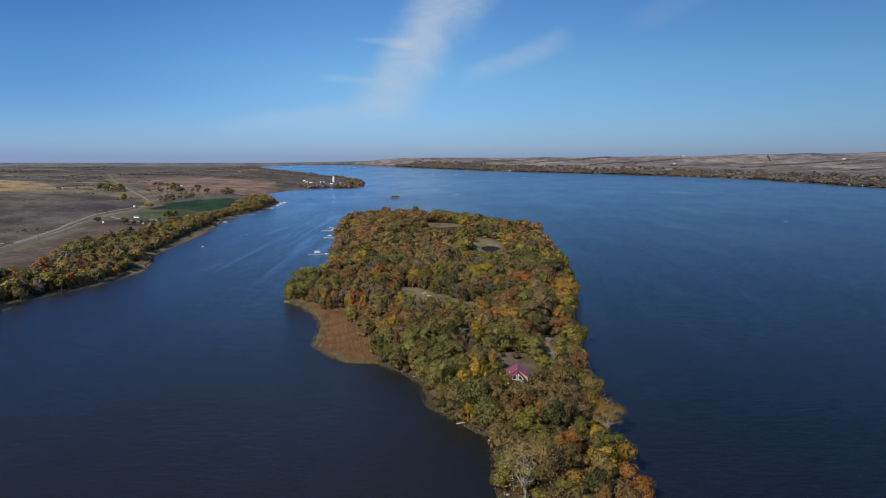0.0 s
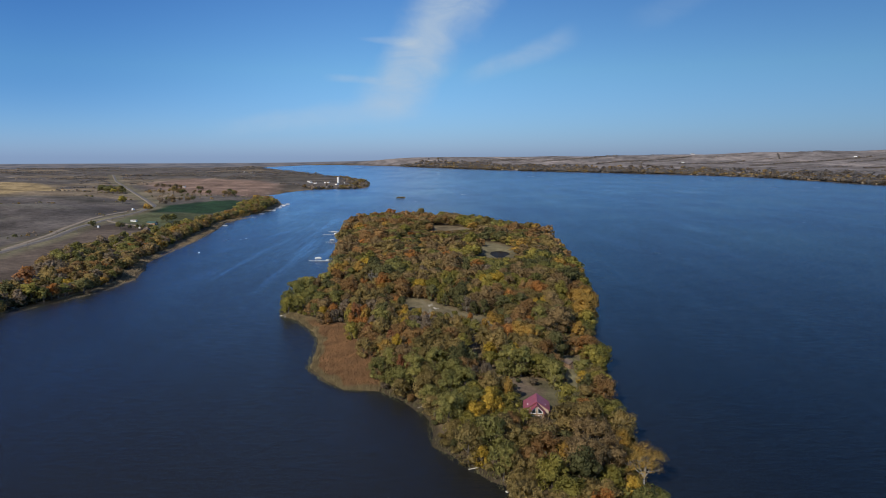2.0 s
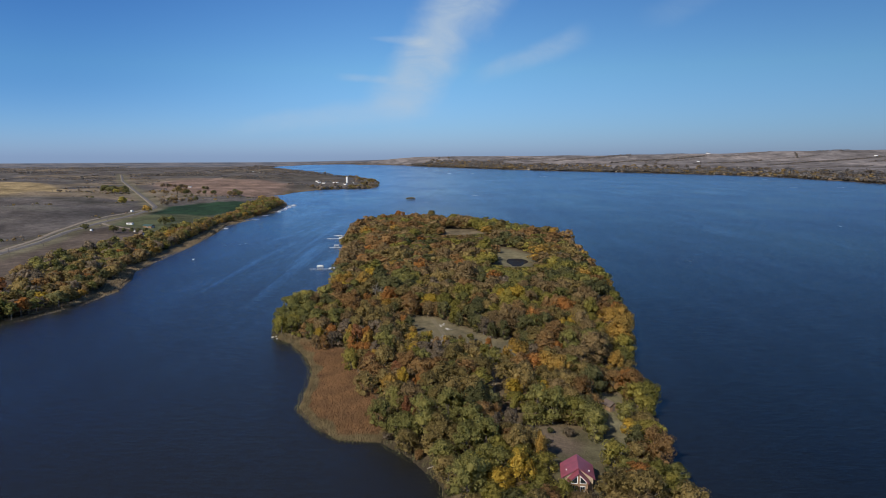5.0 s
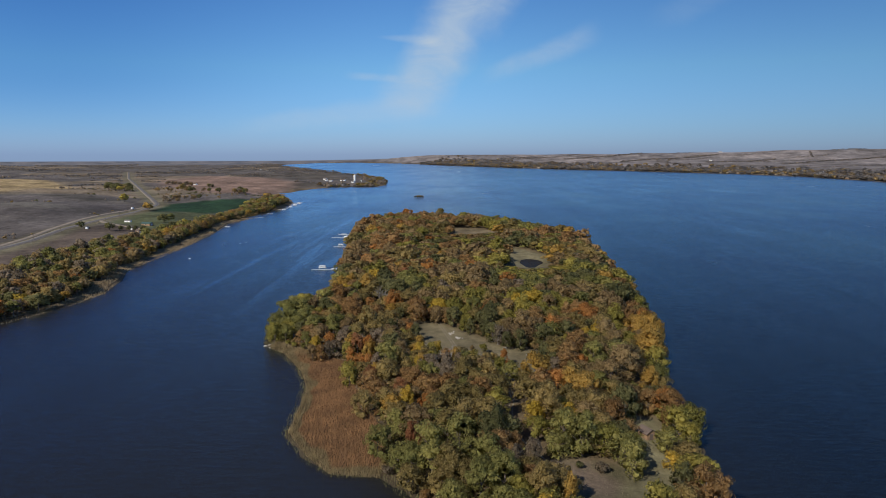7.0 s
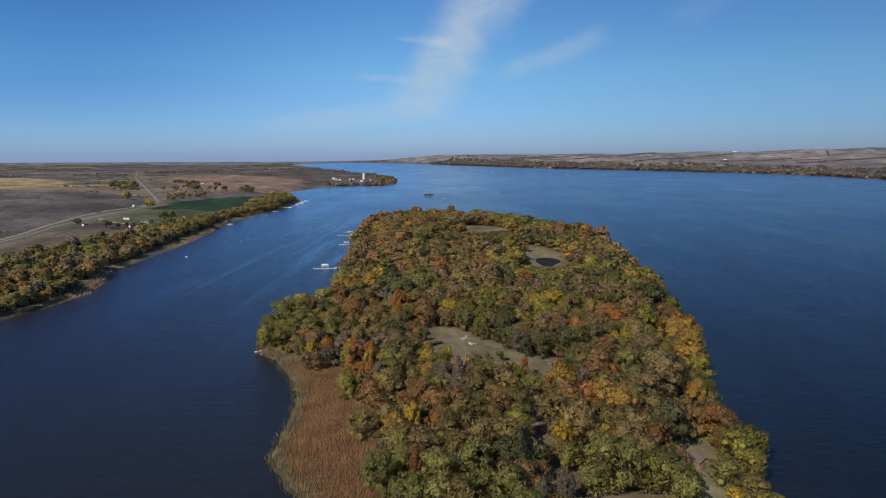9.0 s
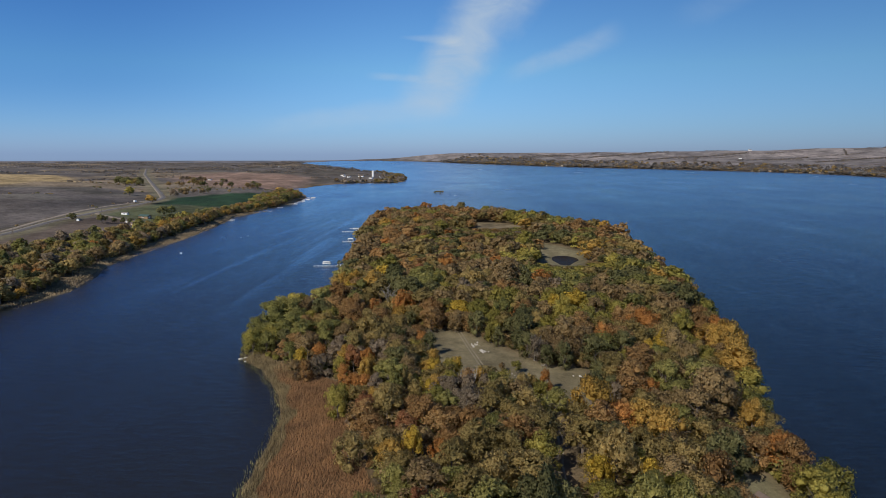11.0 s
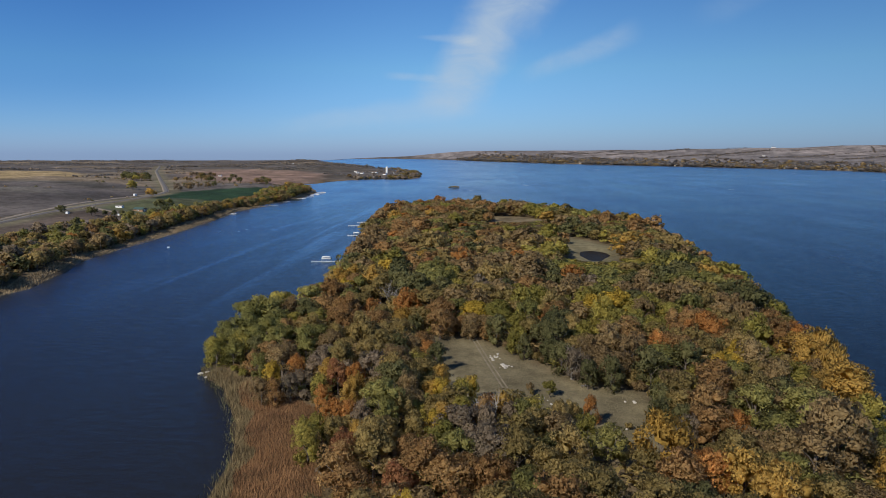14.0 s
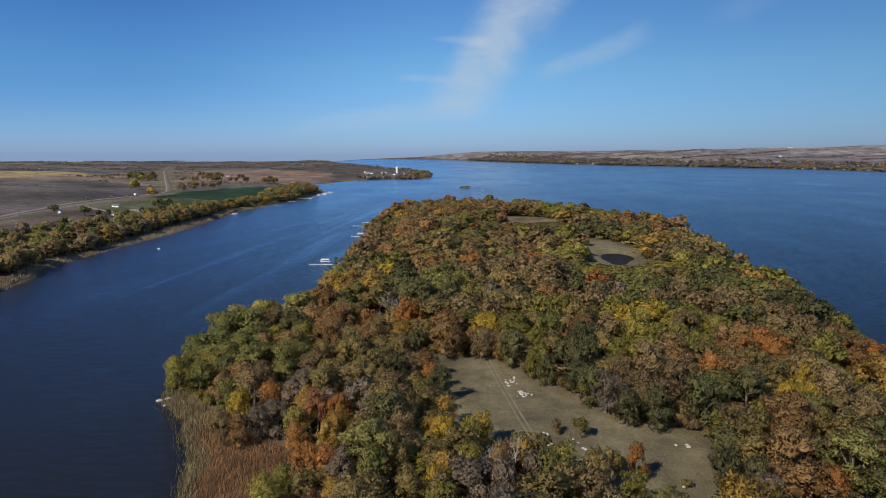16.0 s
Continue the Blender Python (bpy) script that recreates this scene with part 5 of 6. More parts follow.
# ---- rocks and driftwood ----
def boulder(seed, r):
    q = random.Random(seed)
    bm = bmesh.new()
    bmesh.ops.create_icosphere(bm, subdivisions=2, radius=r)
    sx, sy, sz = q.uniform(0.8, 1.35), q.uniform(0.7, 1.1), q.uniform(0.5, 0.8)
    for v in bm.verts:
        n = noise.noise(v.co * (1.3 / r) + Vector((seed * 3.1, 0, 0)))
        v.co = Vector((v.co.x * sx, v.co.y * sy, v.co.z * sz)) * (1 + 0.35 * n)
    me = bpy.data.meshes.new("rock")
    bm.to_mesh(me)
    bm.free()
    me.materials.append(LIMESTONE)
    return me


ROCKS = [boulder(k, 0.55) for k in range(6)]
rock_rng = random.Random(5)


def rock(x, y, size, label, group):
    ob = new("rock", rock_rng.choice(ROCKS))
    ob.matrix_basis = pose(x, y, ground_at(x, y) + 0.18 * size, 0, 0, rock_rng.uniform(0, 360)) @ Matrix.Diagonal((size, size, size, 1))
    return tagged(ob, label, "rock", group)


for cx, cy, n, spread in ((-12, 443, 12, 1.7), (-9.5, 434, 18, 1.9), (-4.6, 409, 3, 0.9), (-3.6, 404, 3, 0.9), (2.5, 404.5, 5, 2.6), (21, 407, 2, 0.7), (23.4, 406.3, 4, 0.8), (18.7, 389, 3, 0.8), (12, 418, 4, 1.6), (21, 299, 3, 0.8)):
    for k in range(n):
        rock(cx + rock_rng.gauss(0, spread * 0.5), cy + rock_rng.gauss(0, spread * 0.8), rock_rng.uniform(0.3, 0.8), "pale limestone field rock in the dry clearing", "field rocks")
for x, y, s in ((-100.6, 428.5, 1.2), (-99, 430, 1.2), (-97.4, 425.4, 0.9), (15.4, 214, 1.0), (14, 224, 0.9), (18, 177, 1.2), (20, 170, 0.8)):
    ob = rock(x, y, s, "white boulder lying in the shallows", "shore boulders")
    ob.location.z = 0.15 * s


def log(x, y, turn, length, r):
    vs, fs = merge([tube([(0, 0, 0.2), (length * 0.5, 0.12, 0.3), (length, -0.1, 0.25)], (r, r * 0.8, r * 0.45), 7),
                    tube([(length * 0.55, 0, 0.3), (length * 0.75, 0.7, 0.6)], (r * 0.4, r * 0.15), 5)])
    ob = new("fallen_log", mesh_from("fallen_log", vs, fs, DRIFTWOOD, True))
    ob.matrix_basis = pose(x, y, 0.0, 0, 0, turn)
    return tagged(ob, "bleached fallen log lying out over the water", "log", "fallen logs")


log(13.5, 231.5, 205, 9.5, 0.30)
log(6, 240, 190, 6.5, 0.16)
log(-9.6, 281, 222, 4.2, 0.30)


# ---- bare trees ----
def bare_tree(x, y, s, seed, mat, label, leafy=""):
    t = thing("bare_tree", pose(x, y, ground_at(x, y), 0, 0, seed * 40) @ Matrix.Diagonal((s, s, s, 1)), label, "tree", "bare trees")
    part("bare_crown", mesh_from("bare_crown", *bare_arrays(seed), mat), t)
    if leafy:
        v, tri, nr = crown_arrays("round", seed, 3600, 0.14, 0, True)
        part("crown", leafy_mesh("crown", v * np.array([1.05, 1.05, 0.95]), tri, nr, LEAF[leafy]), t)
    return t


bare_tree(-53.5, 494, 1.45, 3, PALE_BARK, "leafless tree with pale grey branches")
bare_tree(-12, 381, 1.25, 4, PALE_BARK, "leafless tree with pale grey branches")
bare_tree(9.5, 424, 1.0, 5, PALE_BARK, "leafless thicket tree beside the clearing")
bare_tree(22, 172, 1.75, 6, PALE_BARK, "pale-barked tree with long limbs and thin olive foliage", "olive")
bare_tree(54.5, 217, 1.15, 10, PALE_BARK, "pale leaning tree with golden sprays over the water", "gold")
bare_tree(72, 409, 1.1, 7, PALE_BARK, "pale forked tree leaning over the east shore", "gold")
bare_tree(-90, 440, 1.0, 8, PALE_BARK, "pale forked tree at the island's point", "lime")
for x, y, r in ((79.0, 426, 7.4), (83.0, 441, 6.6), (77.5, 412, 5.6)):
    plant("gold", x, y, r, near=2, form="willow", where="over the east shore", tall=1.05)
bare_tree(-80, 424, 0.7, 9, PALE_BARK, "slim pale dead tree beside the reeds")
for x, y, r, c, f in ((-2.2, 409.7, 1.0, "olive", "shrub"), (11.5, 391, 1.9, "orange", "shrub"), (8.0, 394, 2.1, "lime", "shrub"), (4, 392, 2.0, "olive", "shrub"),
                      (27, 381, 2.0, "grey", "shrub"), (19, 388, 1.2, "olive", "shrub"), (33, 298, 2.6, "grey", "shrub"), (27, 299, 1.6, "dark", "shrub")):
    plant(c, x, y, r, form=f, where="in the clearing", group="saplings in the clearings")
for x, y, r, c, up in ((2.4, 408.7, 2.0, "lime", 0.62), (-2.6, 410.5, 1.2, "brown", 0.42), (10.5, 389.5, 1.8, "orange", 0.9), (6.0, 390.5, 2.2, "olive", 0.75), (3.5, 393.0, 1.7, "olive", 0.6)):
    plant(c, x, y, r, near=2, where="in the dry clearing", group="saplings in the clearings", tall=up)


# ---- buildings ----
def gable_roof(w, d, eave, rise, over, thick, mat, ribs=0.0):
    """Two sloping slabs with the ridge along y, and standing seams when ribs is set."""
    out = []
    for sgn in (-1, 1):
        bm = bmesh.new()
        run = w / 2 + over
        drop = rise * run / (w / 2)
        top, low = eave + rise, eave + rise - drop
        y0, y1 = -d / 2 - over, d / 2 + over
        quad = [(0, y0, top), (sgn * run, y0, low), (sgn * run, y1, low), (0, y1, top)]
        a = [bm.verts.new(p) for p in quad]
        b = [bm.verts.new((p[0], p[1], p[2] - thick)) for p in quad]
        bm.faces.new(a)
        bm.faces.new(list(reversed(b)))
        for k in range(4):
            bm.faces.new((a[k], b[k], b[(k + 1) % 4], a[(k + 1) % 4]))
        if ribs:
            n = int((y1 - y0) / ribs)
            slope = math.hypot(run, drop)
            for k in range(n + 1):
                y = y0 + 0.05 + (y1 - y0 - 0.1) * k / n
                m = pose(sgn * run / 2, y, (top + low) / 2 + 0.03) @ Matrix.Rotation(sgn * math.atan2(drop, run), 4, "Y") @ Matrix.Diagonal((slope, 0.05, 0.06, 1))
                bmesh.ops.create_cube(bm, size=1, matrix=m)
        bmesh.ops.recalc_face_normals(bm, faces=bm.faces[:])
        me = bpy.data.meshes.new("roof")
        bm.to_mesh(me)
        bm.free()
        me.materials.append(mat)
        out.append(me)
    return out


def house_body(w, d, eave, rise, mat):
    """Walls with gable ends, ridge along y."""
    h, e = w / 2, d / 2
    vs = [(-h, -e, -0.6), (h, -e, -0.6), (h, e, -0.6), (-h, e, -0.6), (-h, -e, eave), (h, -e, eave), (h, e, eave), (-h, e, eave), (0, -e, eave + rise - 0.12), (0, e, eave + rise - 0.12)]
    fs = [(0, 1, 5, 8, 4), (2, 3, 7, 9, 6), (1, 2, 6, 5), (3, 0, 4, 7), (4, 8, 9, 7), (5, 6, 9, 8)]
    return mesh_from("wall", vs, fs, mat)


def window_part(parent, x, y, z, w, h, turn=0.0):
    f = part("window", boxes("window", [(-w / 2, 0, 0, 0.12, 0.10, h + 0.12), (w / 2, 0, 0, 0.12, 0.10, h + 0.12), (0, 0, h / 2, w, 0.10, 0.12), (0, 0, -h / 2, w, 0.10, 0.12), (0, 0, 0, 0.06, 0.08, h)], WHITE_PAINT), parent, "white-framed window", pose(x, y, z, 0, 0, turn))
    part("pane", boxes("pane", [(0, 0.01, 0, w, 0.03, h)], GLASS), f)
    return f


def simple_house(x, y, turn, w, d, eave, rise, wall, roof, label, category="house", group="farm buildings", name="house", openings=True):
    t = thing(name, pose(x, y, ground_at(x, y), 0, 0, turn), label, category, group)
    part("wall", house_body(w, d, eave, rise, wall), t)
    for me in gable_roof(w, d, eave, rise, 0.4, 0.16, roof):
        part("roof", me, t)
    if openings:
        for sx in (-0.28, 0.28):
            window_part(t, sx * w, -d / 2 - 0.03, eave * 0.55, w * 0.16, eave * 0.35)
        part("door", boxes("door", [(0, -d / 2 - 0.03, min(1.05, eave * 0.45), 1.0, 0.10, 2.1)], WHITE_PAINT), t)
        window_part(t, w / 2 + 0.03, 0, eave * 0.55, d * 0.18, eave * 0.35, 90)
        window_part(t, -w / 2 - 0.03, 0, eave * 0.55, d * 0.18, eave * 0.35, 90)
    return t


# the red-roofed cabin
cabin = thing("cabin", pose(30.0, 265.0, ground_at(30, 264), 0, 0, -6), "tan cabin with a crimson metal roof among trees", "house")
part("wall", house_body(8.2, 8.0, 3.6, 2.7, TAN_WALL), cabin)
for me in gable_roof(8.2, 8.0, 3.6, 2.7, 0.55, 0.18, RED_ROOF):
    part("roof", me, cabin, "crimson standing-seam metal roof")
wing = part("front_wing", house_body(5.0, 3.2, 3.5, 2.5, TIMBER), cabin, "brown timber gable wing", pose(0, -5.2, 0))
for me in gable_roof(5.0, 3.2, 3.5, 2.5, 0.45, 0.18, RED_ROOF):
    part("roof", me, wing)


def gable_pane(sgn):
    """A sloping-topped window beside the gable's middle post."""
    x0, x1, z0, za, zb = 0.35, 1.95, 3.0, 5.15, 3.65
    bar, depth = 0.14, 0.12
    outline = [(x0, z0), (x1, z0), (x1, zb), (x0, za)]
    frame_bits = []
    for (ax, az), (bx_, bz) in zip(outline, outline[1:] + outline[:1]):
        d = Vector((bx_ - ax, 0, bz - az))
        frame_bits.append(((ax + bx_) / 2 * sgn, (az + bz) / 2, d.length, math.atan2(bz - az, (bx_ - ax) * sgn)))
    bm = bmesh.new()
    for cx, cz, ln, a in frame_bits:
        bmesh.ops.create_cube(bm, size=1, matrix=Matrix.Translation((cx, 0, cz)) @ Matrix.Rotation(-a, 4, "Y") @ Matrix.Diagonal((ln + bar, depth, bar, 1)))
    fm = bpy.data.meshes.new("gable_window")
    bm.to_mesh(fm)
    bm.free()
    fm.materials.append(WHITE_PAINT)
    pane = mesh_from("pane", [(x * sgn, y, z) for y in (-0.02, 0.02) for x, z in outline], [(0, 1, 2, 3), (7, 6, 5, 4), (0, 4, 5, 1), (1, 5, 6, 2), (2, 6, 7, 3), (3, 7, 4, 0)], GLASS)
    return fm, pane


for sgn in (-1, 1):
    fm, pane = gable_pane(sgn)
    gw = part("gable_window", fm, cabin, "white-framed sloping gable window", pose(0, -6.86, 0))
    part("pane", pane, gw)
    window_part(cabin, sgn * 1.1, -6.84, 1.5, 1.2, 1.5)
    part("roof_vent", boxes("roof_vent", [(sgn * 3.1, -1.8, 4.40, 0.3, 0.3, 0.4)], WHITE_PAINT, 0.04), cabin, "small white roof vent")
    window_part(cabin, sgn * 4.13, 0.5, 1.9, 1.4, 1.2, 90)
part("porch_deck", boxes("porch_deck", [(0, -8.2, 0.35, 6.4, 2.6, 0.18)] + [(k * 1.5, -9.4, 0.9, 0.10, 0.10, 1.1) for k in (-2, -1, 0, 1, 2)] + [(0, -9.4, 1.45, 6.2, 0.12, 0.08)], TIMBER), cabin, "brown timber porch deck with a rail")

shed = simple_house(52.3, 325.0, 25, 3.6, 4.4, 2.3, 1.1, TIMBER, BROWN_ROOF, "small brown shed with a dark shingle roof", "shed", "", "shed", openings=False)
part("door", boxes("door", [(0, -2.23, 0.95, 1.1, 0.08, 1.9)], BROWN_ROOF), shed, "dark plank door")
simple_house(-384, 908, 78, 6.5, 12, 2.6, 1.5, TIMBER, GREEN_ROOF, "long farm shed with a green metal roof", "shed", name="farm_shed")
simple_house(-414, 922, 80, 3.2, 8, 2.0, 0.8, WHITE_PAINT, GREY_ROOF, "low white farm shed with a grey roof", "shed", name="farm_shed")
simple_house(-362, 842, 60, 4.0, 6, 2.4, 1.2, TIMBER, BROWN_ROOF, "brown hut with a dark roof beside the shore trees", "hut", name="hut")
simple_house(-380, 862, 20, 3.0, 3.6, 2.2, 0.9, TAN_WALL, GREY_ROOF, "small tan hut beside the shore trees", "hut", name="hut")
simple_house(-424, 850, 10, 2.4, 3.2, 2.0, 0.8, WHITE_PAINT, GREY_ROOF, "small white hut beside the highway", "hut", name="hut")
for x, y, tn, w, d, e in ((-385, 2190, 70, 9, 22, 4), (-398, 2240, 20, 9, 14, 4), (-345, 2130, 60, 8, 13, 4), (-420, 2180, 80, 8, 12, 4), (-450, 2260, 40, 9, 12, 4), (-330, 2180, 15, 8, 11, 4), (-470, 2330, 70, 9, 14, 4), (-945, 3300, 70, 10, 18, 4), (-985, 3330, 30, 9, 14, 4), (-760, 1990, 70, 7, 12, 3)):
    simple_house(x, y, tn, w * 0.8, d * 0.75, e * 0.8, 2.2, WHITE_PAINT, BROWN_ROOF, "white farmhouse with a dark roof among trees", group="houses on the far point", name="farmhouse")
tower = thing("silo", pose(-352, 2205, ground_at(-352, 2205)), "tall white concrete silo on the far point", "silo")
sv, sf = tube([(0, 0, -1), (0, 0, 17.5)], (3.6, 3.5), 20)
part("shaft", mesh_from("shaft", sv, sf, CONCRETE), tower)
sv, sf = tube([(0, 0, 17.4), (0, 0, 18.6), (0, 0, 19.4)], (3.7, 2.6, 0.5), 20)
part("dome", mesh_from("dome", sv, sf, CONCRETE), tower)
shore_rng = random.Random(17)
for k in range(30):
    i = shore_rng.randrange(1, 10)
    f = shore_rng.random()
    a, b = Vector(EAST_SHORE[i]), Vector(EAST_SHORE[i + 1])
    d = (b - a).normalized()
    p = a.lerp(b, f) + Vector((d.y, -d.x)) * shore_rng.uniform(10, 26)
    simple_house(p.x, p.y, math.degrees(math.atan2(d.y, d.x)) + shore_rng.choice((0, 90)), shore_rng.uniform(7, 10), shore_rng.uniform(9, 15), 3.6, 2.2,
                 shore_rng.choice((TIMBER, TAN_WALL, TAN_WALL)), GREY_ROOF, "small lake cottage on the far east shore", group="cottages on the east shore", name="cottage", openings=False)
for k in range(4):
    x, y = shore_rng.uniform(500, 2600), shore_rng.uniform(3300, 4500)
    if math.hypot(x, y) < 4800 and inside_depth(EAST, np.array([x]), np.array([y]))[0] > 200:
        simple_house(x, y, shore_rng.uniform(0, 180), 9, shore_rng.uniform(14, 24), 4, 2.5, WHITE_PAINT, GREY_ROOF, "white barn on the distant farmland", "barn", "distant barns", "barn", False)


# ---- docks and boats ----
def dock(x, y, turn, length, width=1.3, label="white aluminium dock on thin posts"):
    """A sectional dock running from the shore along its local x."""
    t = thing("dock", pose(x, y, 0.0, 0, 0, turn), label, "dock", "docks")
    n = max(2, int(length / 3))
    for k in range(n):
        u = length * (k + 0.5) / n
        deck = part("deck", boxes("deck", [(0, s * width / 4, 0, length / n - 0.06, width / 2 - 0.04, 0.07) for s in (-1, 1)] + [(0, s * width / 2, -0.08, length / n - 0.02, 0.06, 0.16) for s in (-1, 1)], ALUMINIUM), t, "", pose(u, 0, 0.62))
        for s in (-1, 1):
            sv, sf = tube([(0, 0, -2.2), (0, 0, 0.5)], (0.05, 0.05), 6)
            part("post", mesh_from("post", sv, sf, ALUMINIUM), deck, "", pose(length / n * 0.45, s * width * 0.52, 0))
    return t


def hull_mesh(length, beam, depth, mat):
    """An open boat's hull, pointed at +x."""
    secs = []
    for f, b, z0 in ((0, 0.85, 0.1), (0.3, 1.0, 0.0), (0.65, 0.9, 0.02), (0.88, 0.5, 0.12), (1.0, 0.06, 0.3)):
        x = (f - 0.5) * length
        secs.append([(x, -beam / 2 * b, depth), (x, -beam / 2 * b * 0.75, depth * 0.25 + z0 * depth), (x, 0, z0 * depth), (x, beam / 2 * b * 0.75, depth * 0.25 + z0 * depth), (x, beam / 2 * b, depth)])
    vs = [p for s in secs for p in s]
    fs = [(5 * i + k, 5 * i + k + 1, 5 * i + k + 6, 5 * i + k + 5) for i in range(4) for k in range(4)]
    fs.append((0, 1, 2, 3, 4))
    fs += [(5 * i, 5 * i + 5, 5 * i + 9, 5 * i + 4) for i in range(4)]
    return mesh_from("hull", vs, fs, mat, False)


def boat(x, y, z, turn, length=6.0, group="boats", mat=None):
    t = thing("motorboat", pose(x, y, z, 0, 0, turn), "white motorboat with a small windscreen and outboard", "boat", group)
    part("hull", hull_mesh(length, 2.2, 0.9, mat or WHITE_PAINT), t)
    part("windscreen", mesh_from("windscreen", [(0.5, -0.7, 0.9), (0.9, 0.0, 0.9), (0.5, 0.7, 0.9), (0.2, -0.7, 1.35), (0.5, 0, 1.35), (0.2, 0.7, 1.35)], [(0, 1, 4, 3), (1, 2, 5, 4)], GLASS), t)
    part("seat", boxes("seat", [(-0.6, 0, 1.0, 0.6, 1.7, 0.35), (-0.85, 0, 1.25, 0.15, 1.7, 0.4)], HULL_BLUE, 0.05), t)
    part("outboard", boxes("outboard", [(-length / 2 - 0.25, 0, 0.85, 0.45, 0.4, 0.6), (-length / 2 - 0.25, 0, 0.3, 0.2, 0.15, 0.9)], TYRE, 0.05), t)
    return t


def pontoon(x, y, turn, z=0.0):
    t = thing("pontoon_boat", pose(x, y, z, 0, 0, turn), "white pontoon boat moored at a dock", "boat", "boats")
    for s in (-0.95, 0.95):
        sv, sf = tube([(-3.3, s, 0.2), (2.9, s, 0.2), (3.5, s, 0.4)], (0.32, 0.32, 0.08), 10)
        part("float", mesh_from("float", sv, sf, ALUMINIUM, True), t)
    part("deck", boxes("deck", [(0, 0, 0.6, 6.8, 2.4, 0.12)], CANVAS, 0.03), t)
    part("railing", boxes("railing", [(0, s * 1.15, 1.0, 6.4, 0.06, 0.7) for s in (-1, 1)] + [(s * 3.2, 0, 1.0, 0.06, 2.3, 0.7) for s in (-1, 1)], WHITE_PAINT), t)
    part("canopy", boxes("canopy", [(-0.8, 0, 2.5, 3.0, 2.4, 0.10)] + [(-0.8 + a * 1.4, b * 1.1, 1.8, 0.06, 0.06, 1.5) for a in (-1, 1) for b in (-1, 1)], CANVAS, 0.02), t)
    return t


def boat_lift(x, y, turn, group="boat lifts"):
    """A lift on four posts, under a curved canvas roof."""
    t = thing("boat_lift", pose(x, y, 0, 0, 0, turn), "boat lift under a white curved canvas canopy", "boat lift", group)
    vs, fs = [], []
    n = 8
    for e in (-2.4, 2.4):
        for k in range(n + 1):
            a = math.pi * k / n
            vs.append((e, -1.4 * math.cos(a), 2.0 + 0.6 * math.sin(a)))
    for k in range(n):
        fs.append((k, k + 1, n + 2 + k, n + 1 + k))
    fs += [tuple(range(n + 1)), tuple(reversed(range(n + 1, 2 * n + 2)))]
    part("canopy", mesh_from("canopy", vs, fs, CANVAS), t, "white curved canvas canopy")
    for a in (-2.0, 2.0):
        for b in (-1.35, 1.35):
            sv, sf = tube([(a, b, -2), (a, b, 2.1)], (0.07, 0.07), 6)
            part("post", mesh_from("post", sv, sf, ALUMINIUM), t)
        part("cross_beam", boxes("cross_beam", [(a, 0, 0.45, 0.14, 3.2, 0.14)], ALUMINIUM), t)
    return t


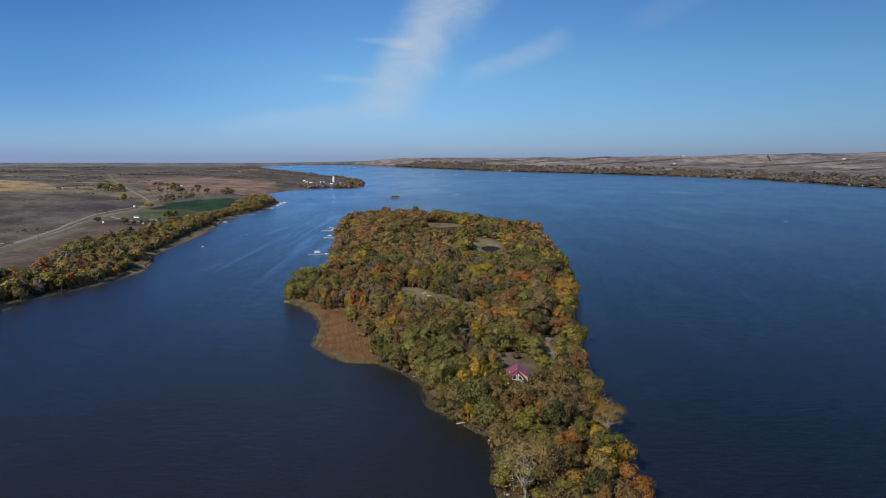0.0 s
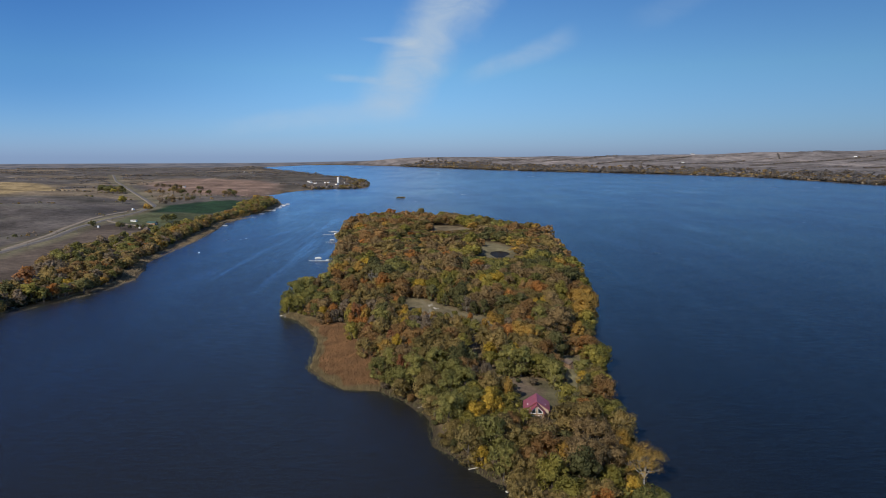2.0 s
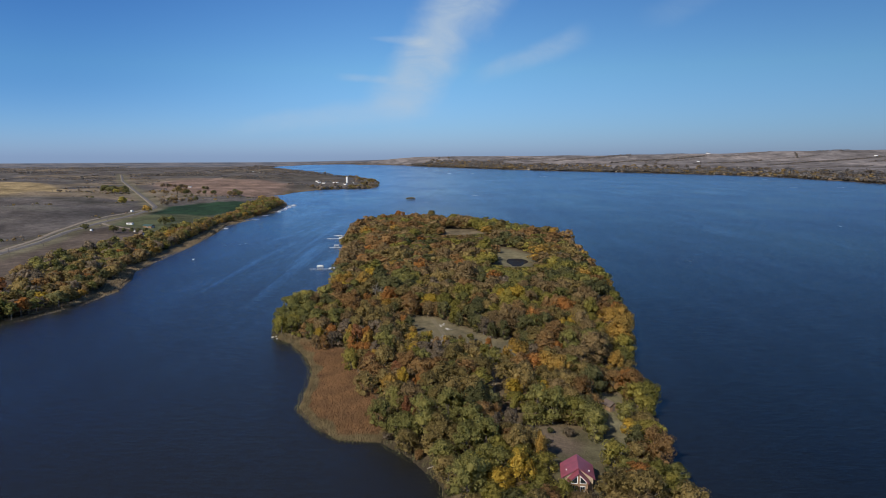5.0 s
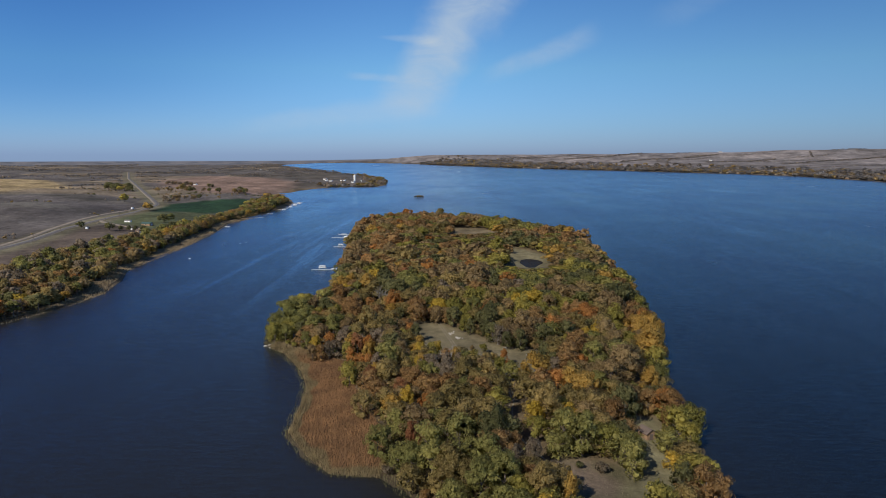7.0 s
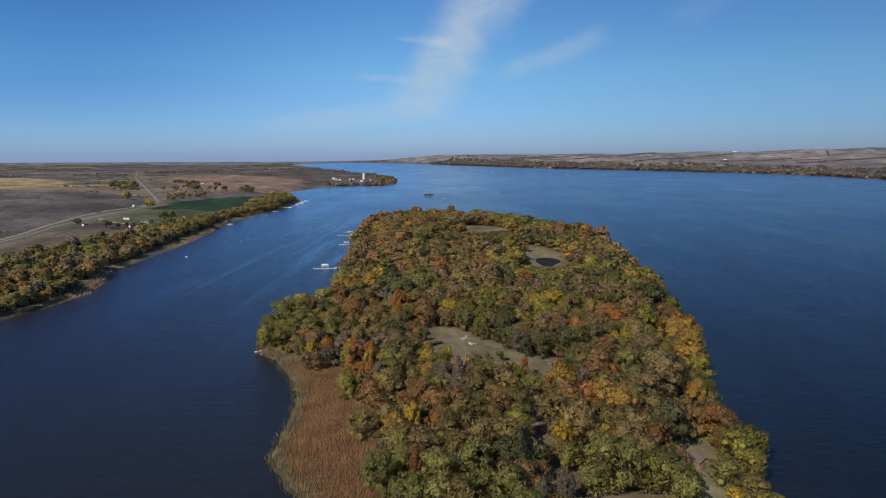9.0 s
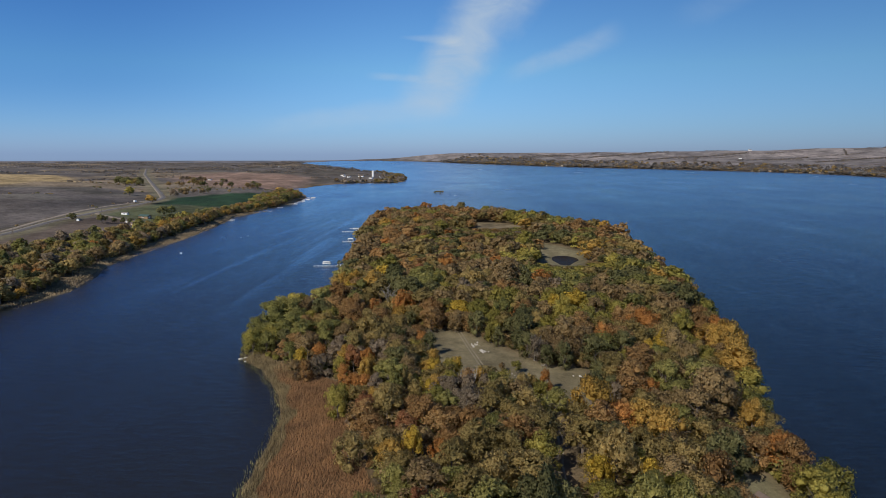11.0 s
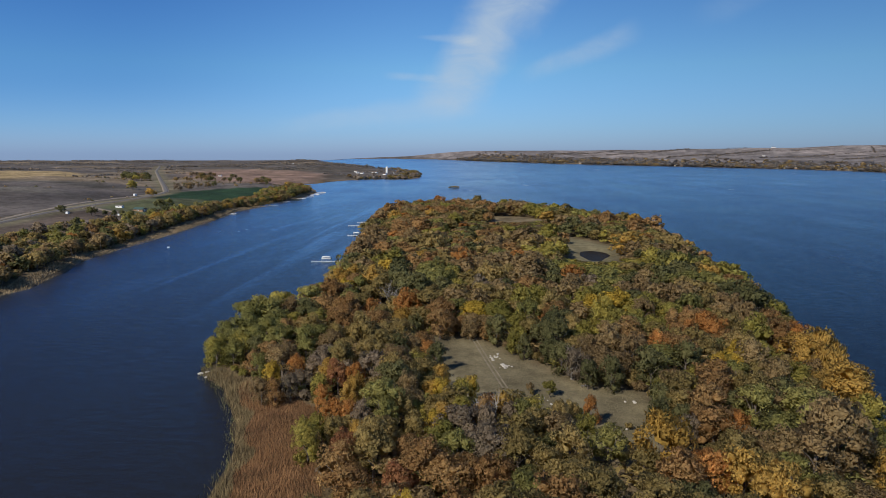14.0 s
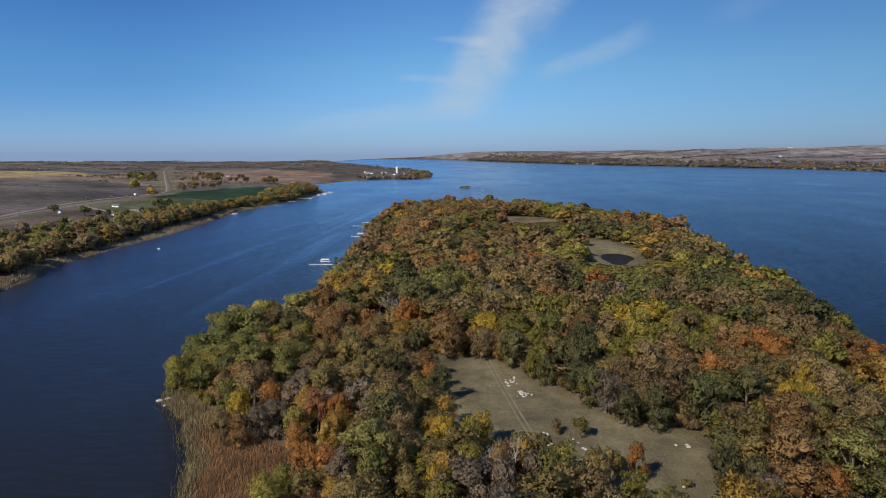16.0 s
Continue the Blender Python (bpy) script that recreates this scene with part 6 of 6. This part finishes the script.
dock(-104, 645, 184, 24)
boat_lift(-121, 652, 4)
boat(-121, 652, 0.55, 184, 6.0)
boat(-110.5, 648.5, 0.0, 190, 5.0, mat=WHITE_PAINT)
dock(-130, 856, 181, 24)
dock(-136, 884, 178, 16)
boat(-146, 887.5, 0.0, 180, 6.0)
pontoon(-138, 859.5, 180)
dock(-124, 779, 178, 13)
boat_lift(-131, 786, 0)
boat(-131, 786, 0.55, 180, 6.0, mat=HULL_BLUE)
dock_rng = random.Random(8)
for x, y, length, extra in ((-316, 962, 11, "boat"), (-314, 1096, 12, ""), (-316, 1160, 9, ""), (-318, 1232, 12, "boat"), (-321, 1262, 11, ""), (-323, 1290, 14, "lift"),
                            (-327, 1337, 13, "pontoon"), (-332, 1372, 18, "lift"), (-334, 1392, 17, "boat")):
    dock(x, y, dock_rng.uniform(-8, 6), length)
    px, py = x + length * 0.7, y + 4
    if extra == "lift":
        boat_lift(px, py, 0)
        boat(px, py, 0.55, 0)
    elif extra == "boat":
        boat(px, py, 0.0, dock_rng.uniform(-12, 12))
    elif extra:
        pontoon(px, py, dock_rng.uniform(-8, 8))
# raft added in place of a white dot first taken for a swan
stand_in_raft = thing("stand_in_raft", pose(-247.7, 698.5, 0.1, 0, 0, 20), "small white stand-in raft floating off the west bank", "raft")
part("deck", boxes("deck", [(0, 0, 0.35, 1.7, 1.5, 0.14)], WHITE_PAINT, 0.03), stand_in_raft)
for s in (-0.7, 0.7):
    sv, sf = tube([(-0.8, s * 0.75, 0.05), (0.8, s * 0.75, 0.05)], (0.24, 0.24), 8)
    part("float", mesh_from("float", sv, sf, WHITE_PAINT), stand_in_raft)


# ---- vehicles ----
truck = thing("truck", pose(-499, 1105, ground_at(-499, 1105) + 0.45, 0, 0, 94), "white box truck on the highway", "truck")
part("cargo_box", boxes("cargo_box", [(-1.0, 0, 2.1, 4.8, 2.3, 2.4)], WHITE_PAINT, 0.06), truck, "white cargo box")
cab = part("cab", boxes("cab", [(2.4, 0, 1.25, 1.6, 2.1, 1.5), (2.2, 0, 2.1, 1.1, 1.9, 0.5)], WHITE_PAINT, 0.12), truck)
part("windscreen", boxes("windscreen", [(2.86, 0, 1.95, 0.06, 1.6, 0.55)], GLASS), cab)
part("chassis", boxes("chassis", [(0.2, 0, 0.7, 6.0, 1.0, 0.25)], TYRE), truck)
for a in (-2.2, 2.2):
    for b in (-0.95, 0.95):
        sv, sf = tube([(a, b - 0.14, 0.45), (a, b + 0.14, 0.45)], (0.45, 0.45), 14)
        part("wheel", mesh_from("wheel", sv, sf, TYRE), truck)
for k in range(16):
    f = k / 15 * 11
    i = int(min(f, 10.99))
    a, b = Vector(ROAD[i + 1]), Vector(ROAD[i + 2])
    p = a.lerp(b, f - i) + Vector((13, 3))
    t = thing("utility_pole", pose(p.x, p.y, ground_at(p.x, p.y)), "grey wooden utility pole beside the highway", "utility pole", "utility poles")
    sv, sf = tube([(0, 0, -0.5), (0, 0, 9.5)], (0.16, 0.11), 7)
    part("pole", mesh_from("pole", sv, sf, BARK), t)
    part("crossarm", boxes("crossarm", [(0, 0, 8.9, 2.2, 0.12, 0.14)], BARK), t)
